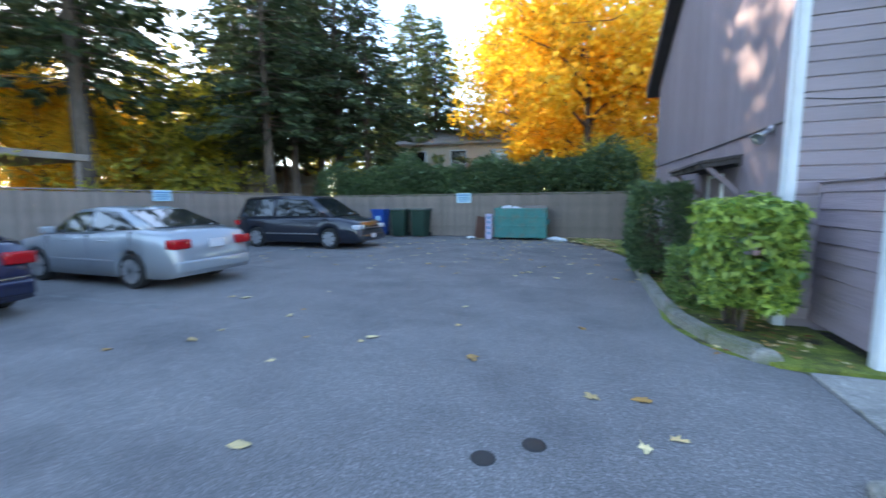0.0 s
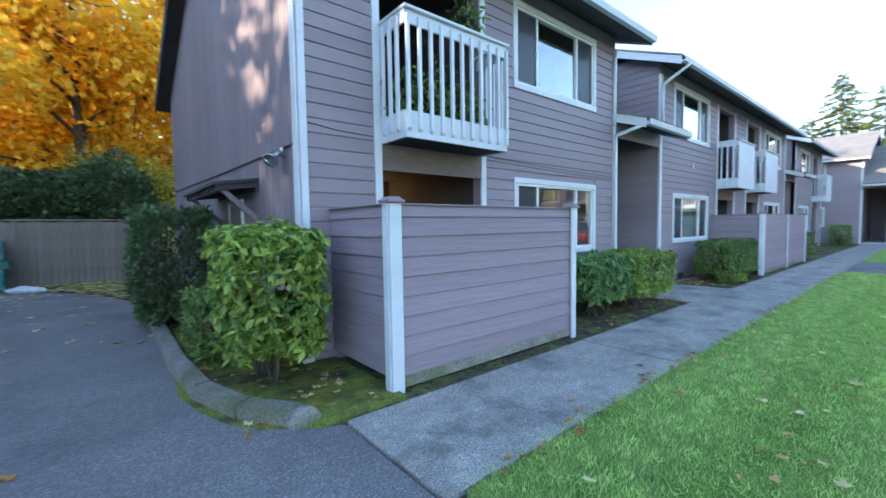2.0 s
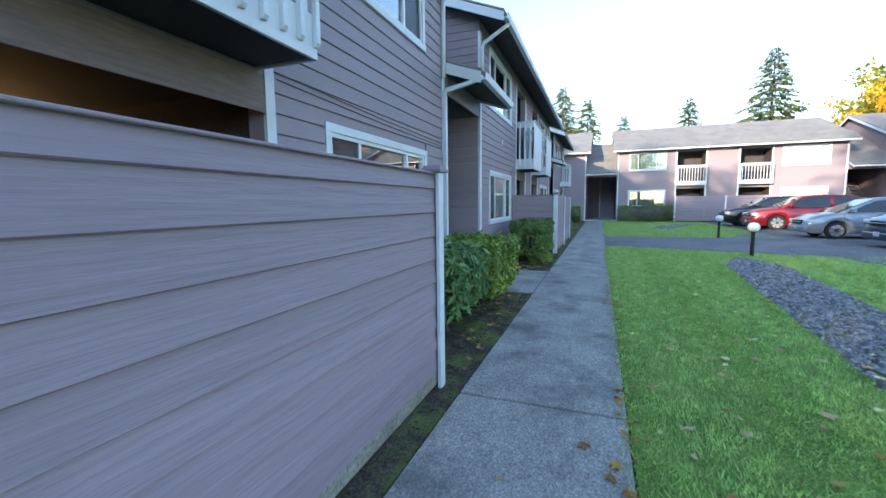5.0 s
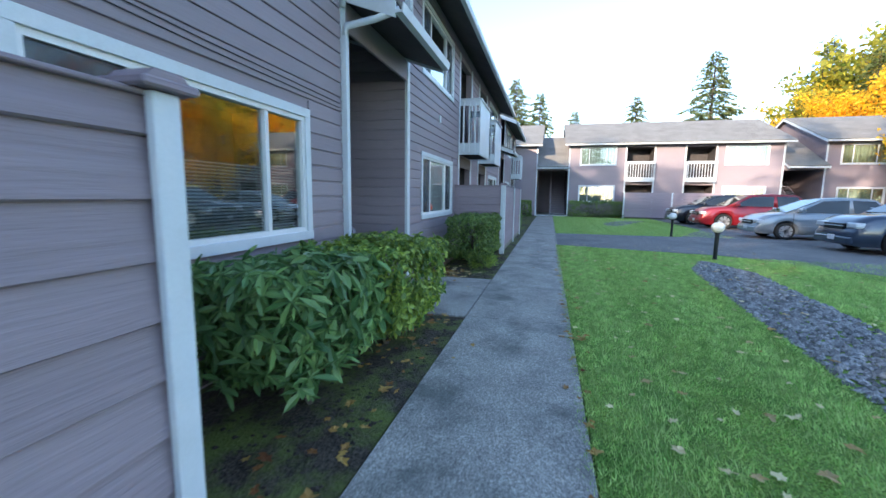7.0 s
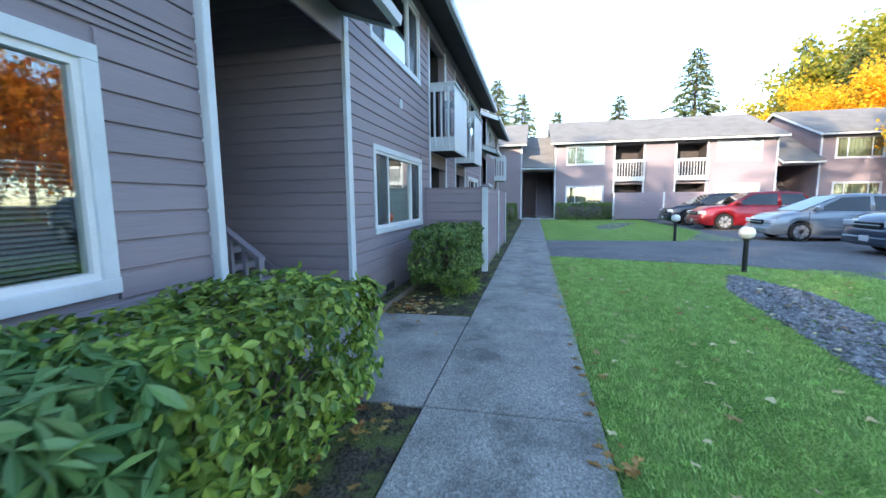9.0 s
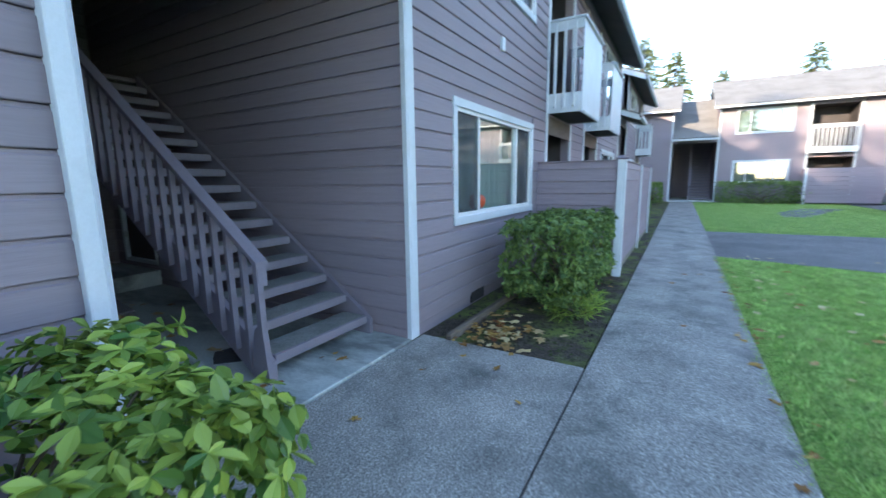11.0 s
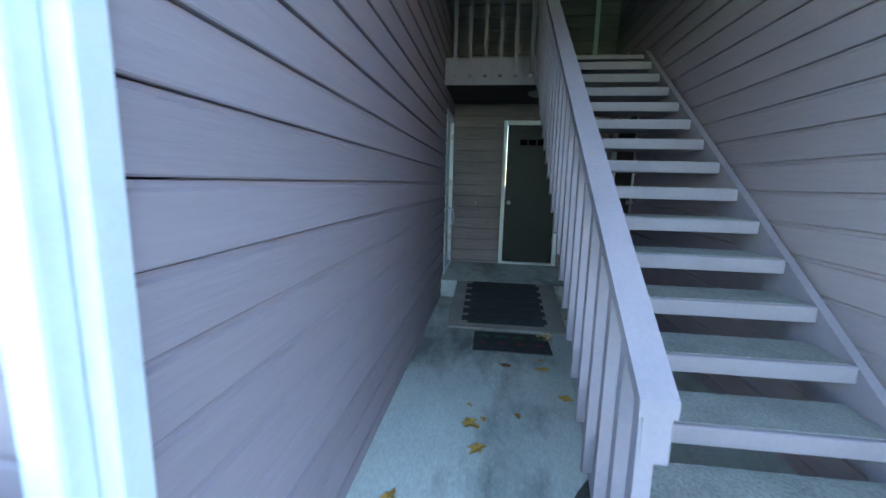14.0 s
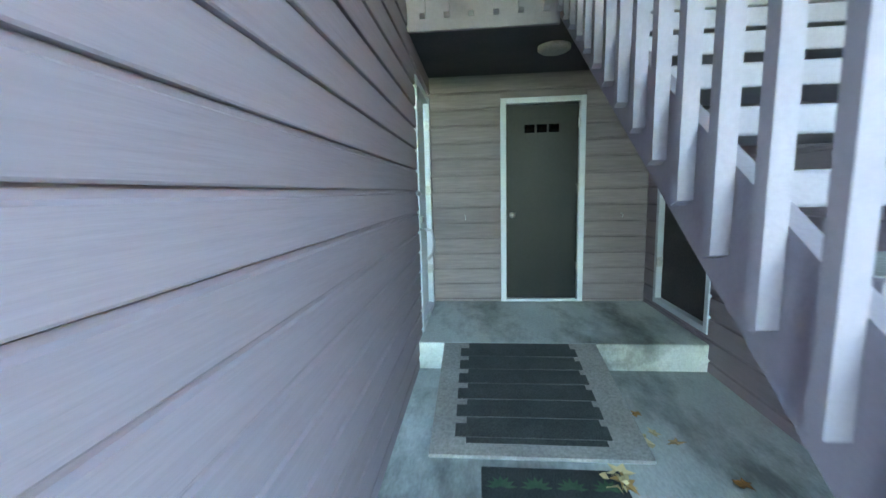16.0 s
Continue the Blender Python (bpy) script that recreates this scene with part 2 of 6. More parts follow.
BOXLEAF = leaf_mat("hedge_leaf", (0.055, 0.125, 0.03), (0.24, 0.34, 0.08), 0.5, 0.2)
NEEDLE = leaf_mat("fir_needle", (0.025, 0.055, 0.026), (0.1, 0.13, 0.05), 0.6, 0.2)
# lit copy of the fir needle: sunlight is put into the lighter colour
NEEDLE_SUN = leaf_mat("fir_needle_sunlit_tone", (0.06, 0.12, 0.04), (0.22, 0.24, 0.08), 0.6, 0.2)
GOLD = leaf_mat("golden_maple_leaf", (0.85, 0.45, 0.02), (1.0, 0.76, 0.08), 0.55, 0.62)
ORANGE = leaf_mat("orange_maple_leaf", (0.5, 0.12, 0.015), (0.8, 0.36, 0.03), 0.55, 0.4)
OLIVE = leaf_mat("yellow_green_leaf", (0.16, 0.2, 0.03), (0.6, 0.5, 0.06), 0.55, 0.6)
IVY = leaf_mat("dark_hedge_leaf", (0.03, 0.07, 0.03), (0.115, 0.18, 0.065), 0.5, 0.12)
BLADE = leaf_mat("grass_blade", (0.22, 0.46, 0.09), (0.68, 0.82, 0.3), 0.6, 0.4, 7.0, (0.74, 1.26))
FALLEN = leaf_mat("fallen_leaf", (0.4, 0.2, 0.04), (0.85, 0.72, 0.4), 0.7, 0.1)
FALLEN_DK = leaf_mat("fallen_brown_leaf", (0.2, 0.06, 0.015), (0.55, 0.34, 0.08), 0.7, 0.1)
BULB = glow_mat("warm_bulb", (1.0, 0.62, 0.25), 12.0)
LAMPD = mat("dull_lamp_glass", (0.32, 0.3, 0.28), (0.28, 0.26, 0.25), 3, 0.4)
LAMPW = mat("white_globe", (0.8, 0.8, 0.78), (0.75, 0.75, 0.73), 3, 0.3)
TERRA = mat("orange_glaze", (0.45, 0.06, 0.02), (0.5, 0.08, 0.03), 3, 0.4)

# ---- mesh tools ----


def box(bm, x0, x1, y0, y1, z0, z1):
    vs = [bm.verts.new((x, y, z)) for z in (z0, z1) for y in (y0, y1) for x in (x0, x1)]
    for f in ((0, 2, 3, 1), (4, 5, 7, 6), (0, 1, 5, 4), (2, 6, 7, 3), (0, 4, 6, 2), (1, 3, 7, 5)):
        bm.faces.new([vs[i] for i in f])
    return bm


def rounded(x0, x1, y0, y1, z0, z1, r=0.01, seg=2):
    bm = box(bmesh.new(), x0, x1, y0, y1, z0, z1)
    bmesh.ops.bevel(bm, geom=bm.edges[:], offset=r, segments=seg, affect="EDGES", profile=0.5)
    return bm


def prism(bm, pts, axis, a0, a1):
    """A polygon of 2D points swept along an axis: 'x' takes (y, z), 'y' takes (x, z), 'z' takes (x, y)."""
    def at(p, a):
        return {"x": (a, p[0], p[1]), "y": (p[0], a, p[1]), "z": (p[0], p[1], a)}[axis]
    lo, hi = [bm.verts.new(at(p, a0)) for p in pts], [bm.verts.new(at(p, a1)) for p in pts]
    k = len(pts)
    bm.faces.new(lo[::-1])
    bm.faces.new(hi)
    for i in range(k):
        bm.faces.new((lo[i], lo[(i + 1) % k], hi[(i + 1) % k], hi[i]))
    return bm


def tube(bm, pts, radii, n=8, caps=True):
    """A round pipe along pts, with a radius at each."""
    if isinstance(radii, (int, float)):
        radii = [radii] * len(pts)
    rings, pts = [], [Vector(p) for p in pts]
    for i, p in enumerate(pts):
        d = (pts[min(i + 1, len(pts) - 1)] - pts[max(i - 1, 0)]).normalized()
        a = d.orthogonal().normalized() if abs(d.z) < 0.9 else d.cross(Vector((0, 1, 0))).normalized()
        b = d.cross(a)
        rings.append([bm.verts.new(p + radii[i] * (math.cos(t) * a + math.sin(t) * b)) for t in (2 * math.pi * j / n for j in range(n))])
    for r0, r1 in zip(rings, rings[1:]):
        for j in range(n):
            bm.faces.new((r0[j], r0[(j + 1) % n], r1[(j + 1) % n], r1[j]))
    if caps:
        bm.faces.new(rings[0][::-1])
        bm.faces.new(rings[-1])
    return bm


def lathe(bm, prof, c=(0, 0, 0), n=20, axis="z"):
    """A turned shape: prof is (radius, height) from bottom to top."""
    rings = []
    for r, h in prof:
        ring = []
        for j in range(n):
            t = 2 * math.pi * j / n
            u, v = r * math.cos(t), r * math.sin(t)
            p = {"z": (u, v, h), "y": (u, h, v), "x": (h, u, v)}[axis]
            ring.append(bm.verts.new((c[0] + p[0], c[1] + p[1], c[2] + p[2])))
        rings.append(ring)
    for r0, r1 in zip(rings, rings[1:]):
        for j in range(n):
            bm.faces.new((r0[j], r0[(j + 1) % n], r1[(j + 1) % n], r1[j]))
    bm.faces.new(rings[0][::-1])
    bm.faces.new(rings[-1])
    return bm


def finish(name, bm, material, smooth=False):
    bmesh.ops.recalc_face_normals(bm, faces=bm.faces[:])
    me = bpy.data.meshes.new(name)
    bm.to_mesh(me)
    bm.free()
    me.materials.append(material)
    if smooth:
        for p in me.polygons:
            p.use_smooth = True
    return me


def thing(name, bm, material, label, category, group="", kind="", smooth=False, m=None):
    ob = new(name, finish(name, bm, material, smooth))
    if m is not None:
        ob.matrix_world = m
    return tagged(ob, label, category, group, kind)


def empty(name, m, label, category, group="", kind=""):
    ob = new(name)
    ob.matrix_world = m
    return tagged(ob, label, category, group, kind)


def part(name, bm, material, parent, label="", smooth=False):
    ob = new(name, finish(name, bm, material, smooth))
    ob.parent = parent
    return tagged(ob, label)


def share(name, mesh, parent, loc=(0, 0, 0)):
    ob = new(name, mesh)
    ob.parent = parent
    ob.location = loc
    return ob


def mesh_np(name, verts, faces, material):
    me = bpy.data.meshes.new(name)
    me.from_pydata(verts, [], faces)
    me.materials.append(material)
    return me

# ---- ground ----
def sheet(name, pts, z, material, label, category, thick=0.12, kind="structure"):
    return thing(name, prism(bmesh.new(), pts, "z", z - thick, z), material, label, category, kind=kind)


def rect(x0, x1, y0, y1):
    return [(x0, y0), (x1, y0), (x1, y1), (x0, y1)]


sheet("ground", rect(-400, 400, -400, 400), -0.03, SOIL, "bare earth and distant ground", "ground", 0.3)
sheet("road", [(-13.2, -40), (1.2, -40), (1.6, 0.5), (1.9, 2.0), (2.28, 2.9), (2.28, 4.18), (1.95, 4.35), (1.55, 5.2), (1.5, 11.2), (1.2, 12.6), (0.6, 14.2), (-0.4, 15.6), (-0.9, 17), (-13.2, 17)], 0.0, ASPHALT, "worn grey asphalt of the car park", "road", 0.05)
lawn_pts = [(1.62, -40), (60, -40), (60, 3.005), (2.45, 3.005), (2.2, 2.75), (1.95, 2.0), (1.65, 0.5)]
sheet("lawn", lawn_pts, 0.005, LAWN, "short green lawn turf beside the path", "lawn", 0.06)
sheet("planting_bed", rect(2.0, 37, 4.215, 5.8), -0.005, BEDSOIL, "dark soil bed with bark and moss", "planting bed", 0.05)
sheet("moss_bed", [(1.62, 11.2), (1.62, 5.2), (1.95, 4.5), (2.1, 4.25), (2.9, 4.25), (2.9, 5.8), (2.58, 5.8), (2.58, 16), (1.0, 17), (-0.6, 17), (0.9, 14.2), (1.4, 12.4)], 0.03, MOSS, "mossy soil bed along the gable wall", "planting bed", 0.08)
sheet("moss_patch", [(1.42, 6.3), (1.38, 5.7), (1.46, 5.2), (1.6, 4.78), (1.78, 4.52), (1.97, 4.36), (2.3, 4.27), (2.62, 4.3), (2.4, 4.5), (2.1, 4.6), (1.7, 5.1), (1.55, 5.8)], 0.006, MOSS, "bright moss growing along the foot of the kerb", "moss", 0.05)
sheet("driveway", [(17.2, 3.05), (21.3, 3.05), (21.6, -1.5), (26, -3.6), (60, -3.6), (60, -30), (12, -30), (12, -4.2), (14.5, -2.8), (16.4, -1.0)], 0.012, ASPHALT, "worn grey asphalt lane crossing the lawn", "driveway", 0.06)

# concrete path, slab by slab
path = empty("path", pose(0, 0, 0), "grey concrete footpath of broom-finished slabs", "path", kind="structure")
joints = [2.3, 5.55, 9.27, 13.05, 16.9, 20.7, 24.5, 28.3, 32.1, 36.9]
for a, b in zip(joints, joints[1:]):
    part("slab", rounded(a + 0.008, b - 0.008, 3.02, 4.2, -0.1, 0.018 + 0.004 * math.sin(a * 7), 0.008, 1), CONCRETE, path)
part("slab", rounded(9.28, 11.52, 4.212, 5.67, -0.1, 0.014, 0.008, 1), CONCRETE, path)
part("slab", rounded(1.75, 2.5, 9.2, 11.0, -0.1, 0.06, 0.008, 1), CONCRETE, path)

kerb = empty("kerb", pose(0, 0, 0), "weathered mossy concrete kerb at the bed", "kerb", kind="structure")
kp = [(1.5, 11.4), (1.49, 9.6), (1.48, 8.0), (1.48, 6.6), (1.55, 5.5), (1.74, 4.85), (2.02, 4.45)]
for i, (a, b) in enumerate(zip(kp, kp[1:])):
    d = (Vector(b) - Vector(a)).normalized()
    nrm = Vector((-d.y, d.x)) * 0.085
    q = [Vector(a) - nrm, Vector(b) - nrm, Vector(b) + nrm, Vector(a) + nrm]
    bm = prism(bmesh.new(), [tuple(v) for v in q], "z", -0.1, 0.13)
    bmesh.ops.bevel(bm, geom=[e for e in bm.edges if min(v.co.z for v in e.verts) > 0], offset=0.025, segments=2, affect="EDGES")
    part("kerb_stone", bm, KERB, kerb)


def rock(name, at, size, material, label, seed):
    bm = bmesh.new()
    bmesh.ops.create_icosphere(bm, subdivisions=3, radius=1)
    for v in bm.verts:
        k = 1 + 0.25 * noise.noise(v.co * 1.3 + Vector((seed, 0, 0))) + 0.08 * noise.noise(v.co * 4 + Vector((0, seed, 0)))
        v.co = Vector((v.co.x * size[0], v.co.y * size[1], v.co.z * size[2])) * k
    return thing(name, bm, material, label, "rock", smooth=True, m=pose(*at))


rock("rock", (1.93, 2.42, 0.0), (0.1, 0.13, 0.13), KERB, "rough grey mossy stone at the lawn corner", 3)
rock("rock", (2.05, 4.42, 0.02), (0.13, 0.09, 0.1), KERB, "rough grey mossy stone ending the kerb", 8)

for i, (x, y) in enumerate(((-0.1, 2.14), (0.17, 2.37))):
    thing("asphalt_patch", lathe(bmesh.new(), [(0.078, 0.0), (0.074, 0.004), (0.06, 0.005)], (x, y, 0.001), 14), BLACK, "round dark tar patch on the asphalt", "road patch", "tar patches on the asphalt")

# ---- walls with openings, lap siding, windows ----
EXPO = 0.16


def wall(name, length, height, holes, m, thick=0.15, z0=0.0, boards=True, material=SIDING, label="lavender-grey lap siding wall", board_from=0.0):
    """A wall along local x, its outside towards local -y, with rectangular holes (x0, x1, z0, z1), clad with lapped boards."""
    bm = bmesh.new()
    xs = sorted({0.0, length, *[v for h in holes for v in h[:2]]})
    for a, b in zip(xs, xs[1:]):
        zs = [z0]
        for h in sorted((h for h in holes if h[0] <= a + 1e-6 and h[1] >= b - 1e-6), key=lambda h: h[2]):
            zs += [h[2], h[3]]
        zs.append(height)
        for lo, hi in zip(zs[::2], zs[1::2]):
            if hi - lo > 0.01:
                box(bm, a, b, 0.0, thick, lo, hi)
    w = thing(name, bm, material, label, "wall", kind="structure", m=m)
    if not boards:
        return w
    k = math.floor((board_from - 1.40) / EXPO)
    while True:
        lo = 1.40 + EXPO * k
        hi = lo + EXPO + 0.012
        k += 1
        if lo >= height - 0.02:
            break
        lo_c, hi_c = max(lo, board_from), min(hi, height)
        if hi_c - lo_c < 0.03:
            continue
        segs = [(0.0, length)]
        for h in holes:
            if h[2] < hi_c - 0.02 and h[3] > lo_c + 0.02:
                nxt = []
                for a, b in segs:
                    if h[1] <= a or h[0] >= b:
                        nxt.append((a, b))
                        continue
                    if h[0] - a > 0.02:
                        nxt.append((a, h[0]))
                    if b - h[1] > 0.02:
                        nxt.append((h[1], b))
                segs = nxt
        for a, b in segs:
            # long runs are butted from shorter boards
            cuts = [a]
            step = 3.66
            first = a + 5.5 + (k * 1.37) % 2.4
            while first < b - 0.8:
                cuts.append(first)
                first += step
            cuts.append(b)
            for c0, c1 in zip(cuts, cuts[1:]):
                e = 0.0012
                top_c = min(hi_c, lo + EXPO)
                wob = 0.0015 * math.sin(k * 5.1 + c0 * 3)
                part("plank", prism(bmesh.new(), [(-0.007, top_c), (-0.008, top_c - 0.014), (-0.0195, top_c - 0.021), (-0.022 - wob, lo_c + 0.01), (-0.019 - wob, lo_c + 0.005), (0.002, lo_c + 0.005), (0.002, top_c)], "x", c0 + e, c1 - e), material, w)
    return w


WIN_N = [0]


def window(x0, x1, z0, z1, m, lites=(0.24, 0.52, 0.24), room=0.9, fill="blind", drop=0.5, trim=0.085, screens=()):
    """A white-trimmed slider in a wall hole; local x along the wall, outside towards -y."""
    WIN_N[0] += 1
    w = empty("window_%d" % WIN_N[0], m, "white-framed sliding window in lap siding", "window", kind="structure")
    t = trim
    bm = bmesh.new()
    for a in ((x0, x1, -0.034, 0.0, z1 - t, z1), (x0, x1, -0.04, 0.0, z0, z0 + t), (x0, x0 + t, -0.032, 0.0, z0 + t, z1 - t), (x1 - t, x1, -0.032, 0.0, z0 + t, z1 - t)):
        box(bm, *a)
    bmesh.ops.bevel(bm, geom=bm.edges[:], offset=0.003, segments=1, affect="EDGES")
    part("window_frame", bm, WHITE, w)
    a0, a1, b0, b1 = x0 + t, x1 - t, z0 + t, z1 - t
    bm = bmesh.new()
    for a in ((a0, a1, -0.012, 0.07, b1 - 0.04, b1), (a0, a1, -0.012, 0.07, b0, b0 + 0.04), (a0, a0 + 0.035, -0.012, 0.07, b0 + 0.04, b1 - 0.04), (a1 - 0.035, a1, -0.012, 0.07, b0 + 0.04, b1 - 0.04)):
        box(bm, *a)
    s = a0
    for f in lites[:-1]:
        s += f * (a1 - a0)
        box(bm, s - 0.022, s + 0.022, -0.004, 0.05, b0 + 0.04, b1 - 0.04)
    part("sash", bm, VINYL, w)
    s = a0
    for i, f in enumerate(lites):
        e = s + f * (a1 - a0)
        g = part("pane", box(bmesh.new(), s + 0.02, e - 0.02, 0.02 + 0.012 * (i % 2), 0.024 + 0.012 * (i % 2), b0 + 0.03, b1 - 0.03), GLASS, w)
        g.visible_shadow = False
        if i in screens:
            sc = part("insect_screen", box(bmesh.new(), s + 0.02, e - 0.02, 0.006, 0.008, b0 + 0.03, b1 - 0.03), SCREEN, w, "dark insect screen")
            sc.visible_shadow = False
        s = e
    if fill == "blind":
        bm = bmesh.new()
        z = b0 + 0.05
        while z < b0 + drop * (b1 - b0):
            prism(bm, [(0.1, z - 0.004), (0.122, z + 0.006), (0.122, z + 0.009), (0.1, z)], "x", a0 + 0.03, a1 - 0.03)
            z += 0.026
        part("blind", bm, BLIND, w, "lowered horizontal slat blind")
    elif fill in ("curtain", "teal"):
        bm = bmesh.new()
        k = 40
        pts = [(a0 + (a1 - a0) * i / k, 0.14 + 0.018 * math.sin(i * 1.9)) for i in range(k + 1)]
        prism(bm, pts + [(p[0], p[1] + 0.004) for p in pts[::-1]], "z", b0, b1)
        part("curtain", bm, CURTAIN if fill == "curtain" else TEALC, w, "pale closed curtain")
    # shallow box behind the glass; the unlit room's shade is in its colour
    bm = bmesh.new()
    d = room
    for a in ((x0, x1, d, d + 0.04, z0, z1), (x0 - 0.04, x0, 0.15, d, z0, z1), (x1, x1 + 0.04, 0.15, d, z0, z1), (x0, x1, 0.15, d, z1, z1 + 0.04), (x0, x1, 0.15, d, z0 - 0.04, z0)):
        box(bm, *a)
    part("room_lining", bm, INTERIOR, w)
    return w


def board(name, x0, x1, y0, y1, z0, z1, material, label, category="trim", r=0.004):
    return thing(name, rounded(x0, x1, y0, y1, z0, z1, r, 1), material, label, category, kind="structure")


def balcony(m, width=1.72, depth=0.56, solid_front=False, label="white painted timber balcony with square balusters"):
    """Local x along the wall from 0 to width, out towards -y, z 0 at the floor's underside."""
    b = empty("balcony", m, label, "balcony", "balconies of the apartment block")
    part("deck", box(bmesh.new(), 0.02, width - 0.02, -depth + 0.03, 0.02, 0.02, 0.12), DARKWOOD_AND_SHADE, b, "dark underside of the deck")
    for nm, a in (("fascia", (0, width, -depth, -depth + 0.03, 0, 0.3)), ("fascia", (0, 0.03, -depth + 0.031, 0.0, 0, 0.3)), ("fascia", (width - 0.03, width, -depth + 0.031, 0.0, 0, 0.3))):
        part(nm, rounded(*a, 0.004, 1), WHITE, b)
    for a in ((-0.02, width + 0.02, -depth - 0.045, -depth + 0.06, 1.385, 1.42), (-0.02, 0.07, -depth + 0.061, 0, 1.385, 1.42), (width - 0.07, width + 0.02, -depth + 0.061, 0, 1.385, 1.42)):
        part("handrail", rounded(*a, 0.006, 1), WHITE, b)
    for a in ((0, width, -depth, -depth + 0.03, 1.24, 1.384), (0, 0.03, -depth + 0.031, 0, 1.24, 1.384), (width - 0.03, width, -depth + 0.031, 0, 1.24, 1.384)):
        part("rail", rounded(*a, 0.003, 1), WHITE, b)
    if solid_front:
        part("panel", rounded(0.0, width, -depth - 0.012, -depth - 0.001, 0.02, 1.3, 0.003, 1), WHITE, b, "white panel closing the front")
    else:
        n = 11
        pr = [(0.0, 0.075), (0.0, 1.33), (-0.038, 1.33), (-0.038, 0.1), (-0.02, 0.075)]
        me = finish("baluster", prism(bmesh.new(), pr, "x", -0.019, 0.019), WHITE)
        for i in range(n):
            share("baluster", me, b, (0.03 + (width - 0.06) * i / (n - 1), -depth - 0.001, 0))
    pr = [(0.0, 0.075), (0.0, 1.33), (-0.038, 1.33), (-0.038, 0.1), (-0.02, 0.075)]
    for side, x in (("l", 0.0), ("r", width)):
        s = -1 if side == "l" else 1
        me = finish("baluster", prism(bmesh.new(), [(p[0] if s < 0 else -p[0], p[1]) for p in pr], "y", -0.019, 0.019), WHITE)
        for i in range(3):
            share("baluster", me, b, (x + s * 0.001, -depth + 0.12 + i * 0.15, 0))
    return b


def gable_roof(name, x0, x1, yf, ze, yr, slope, m=None, thick=0.16, label="grey asphalt shingle gable roof"):
    """Ridge along local x. yf: front eave, yr: ridge, ze: eave's underside."""
    yb = 2 * yr - yf
    zr = ze + slope * (yr - yf)
    r = empty(name, m or pose(0, 0, 0), label, "roof", kind="structure")
    part("shingles", prism(bmesh.new(), [(yf, ze + thick - 0.03), (yr, zr + thick - 0.03), (yb, ze + thick - 0.03), (yb, ze + thick), (yr, zr + thick + 0.01), (yf - 0.02, ze + thick)], "x", x0 - 0.02, x1 + 0.02), ROOF, r)
    part("soffit", prism(bmesh.new(), [(yf + 0.02, ze), (yr, zr), (yb - 0.02, ze), (yb - 0.02, ze + thick - 0.035), (yr, zr + thick - 0.035), (yf + 0.02, ze + thick - 0.035)], "x", x0 + 0.03, x1 - 0.03), DARKWOOD_AND_SHADE, r, "dark stained soffit boards")
    part("gutter", prism(bmesh.new(), [(yf, ze - 0.01), (yf - 0.08, ze + 0.0), (yf - 0.1, ze + 0.1), (yf - 0.085, ze + 0.1), (yf - 0.07, ze + 0.02), (yf, ze + 0.03)], "x", x0, x1), WHITE, r, "white metal gutter")
    for xx in (x0, x1 - 0.03):
        part("bargeboard", prism(bmesh.new(), [(yf, ze - 0.05), (yr, zr - 0.05), (yb, ze - 0.05), (yb, ze + thick - 0.036), (yr, zr + thick - 0.036), (yf, ze + thick - 0.036)], "x", xx, xx + 0.029), DARKWOOD_AND_SHADE if xx == x0 and x0 < 3 else WHITE, r)
    return r


def downspout(pts, label="white metal downspout on the corner board"):
    return thing("downspout", tube(bmesh.new(), pts, 0.038, 10), WHITE, label, "downspout", kind="structure", smooth=True)


FW = 5.7          # plane of the front wall
YR, ZE, SLOPE = 10.75, 5.08, 0.40   # ridge line, eave, pitch
WH = 5.3


def front_section(x0, x1, units, nm):
    """A run of front wall; units are (window x0, x1), (opening x0, x1)."""
    holes = []
    for (a, b), (c, d) in units:
        holes += [(a - x0, b - x0, 0.965, 2.255), (a - x0, b - x0, 3.66, 5.03), (c - x0, d - x0, 0.1, 2.34), (c - x0, d - x0, 2.62, 4.95)]
    w = wall(nm, x1 - x0, WH, holes, pose(x0, FW, 0), board_from=0.12)
    for (a, b), (c, d) in units:
        mm = pose(0, FW, 0)
        window(a, b, 0.965, 2.255, mm, fill="blind" if a < 10 else "teal", drop=0.55, screens=(0,) if a < 10 else (0, 2))
        window(a, b, 3.66, 5.03, mm, fill="curtain" if a > 20 else "none", screens=(0, 2))
        board("trim", c + 0.002, d - 0.002, FW - 0.03, FW - 0.024, 2.18, 2.47, TAN, "bare brown timber beam over the patio opening")
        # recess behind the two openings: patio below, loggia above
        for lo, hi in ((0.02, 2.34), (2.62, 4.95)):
            # lining coloured dark in place of siding, to paint in the recess shade
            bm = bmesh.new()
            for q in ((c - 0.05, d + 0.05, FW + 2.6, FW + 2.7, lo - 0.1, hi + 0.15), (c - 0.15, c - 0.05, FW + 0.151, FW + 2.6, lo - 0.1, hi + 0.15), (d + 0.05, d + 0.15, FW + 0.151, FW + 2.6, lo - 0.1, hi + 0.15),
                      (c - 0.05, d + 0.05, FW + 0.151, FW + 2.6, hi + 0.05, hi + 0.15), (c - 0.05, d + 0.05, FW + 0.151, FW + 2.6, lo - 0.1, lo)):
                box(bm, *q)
            thing("wall_recess", bm, DARKWOOD_AND_SHADE, "lap siding inside the balcony recess, shade put into its dark colour", "wall", kind="structure")
        for xx in (c - 0.1, d):
            board("trim", xx, xx + 0.1, FW - 0.036, FW, 0.12, 5.05, WHITE, "white trim board beside the balcony opening")
    return w


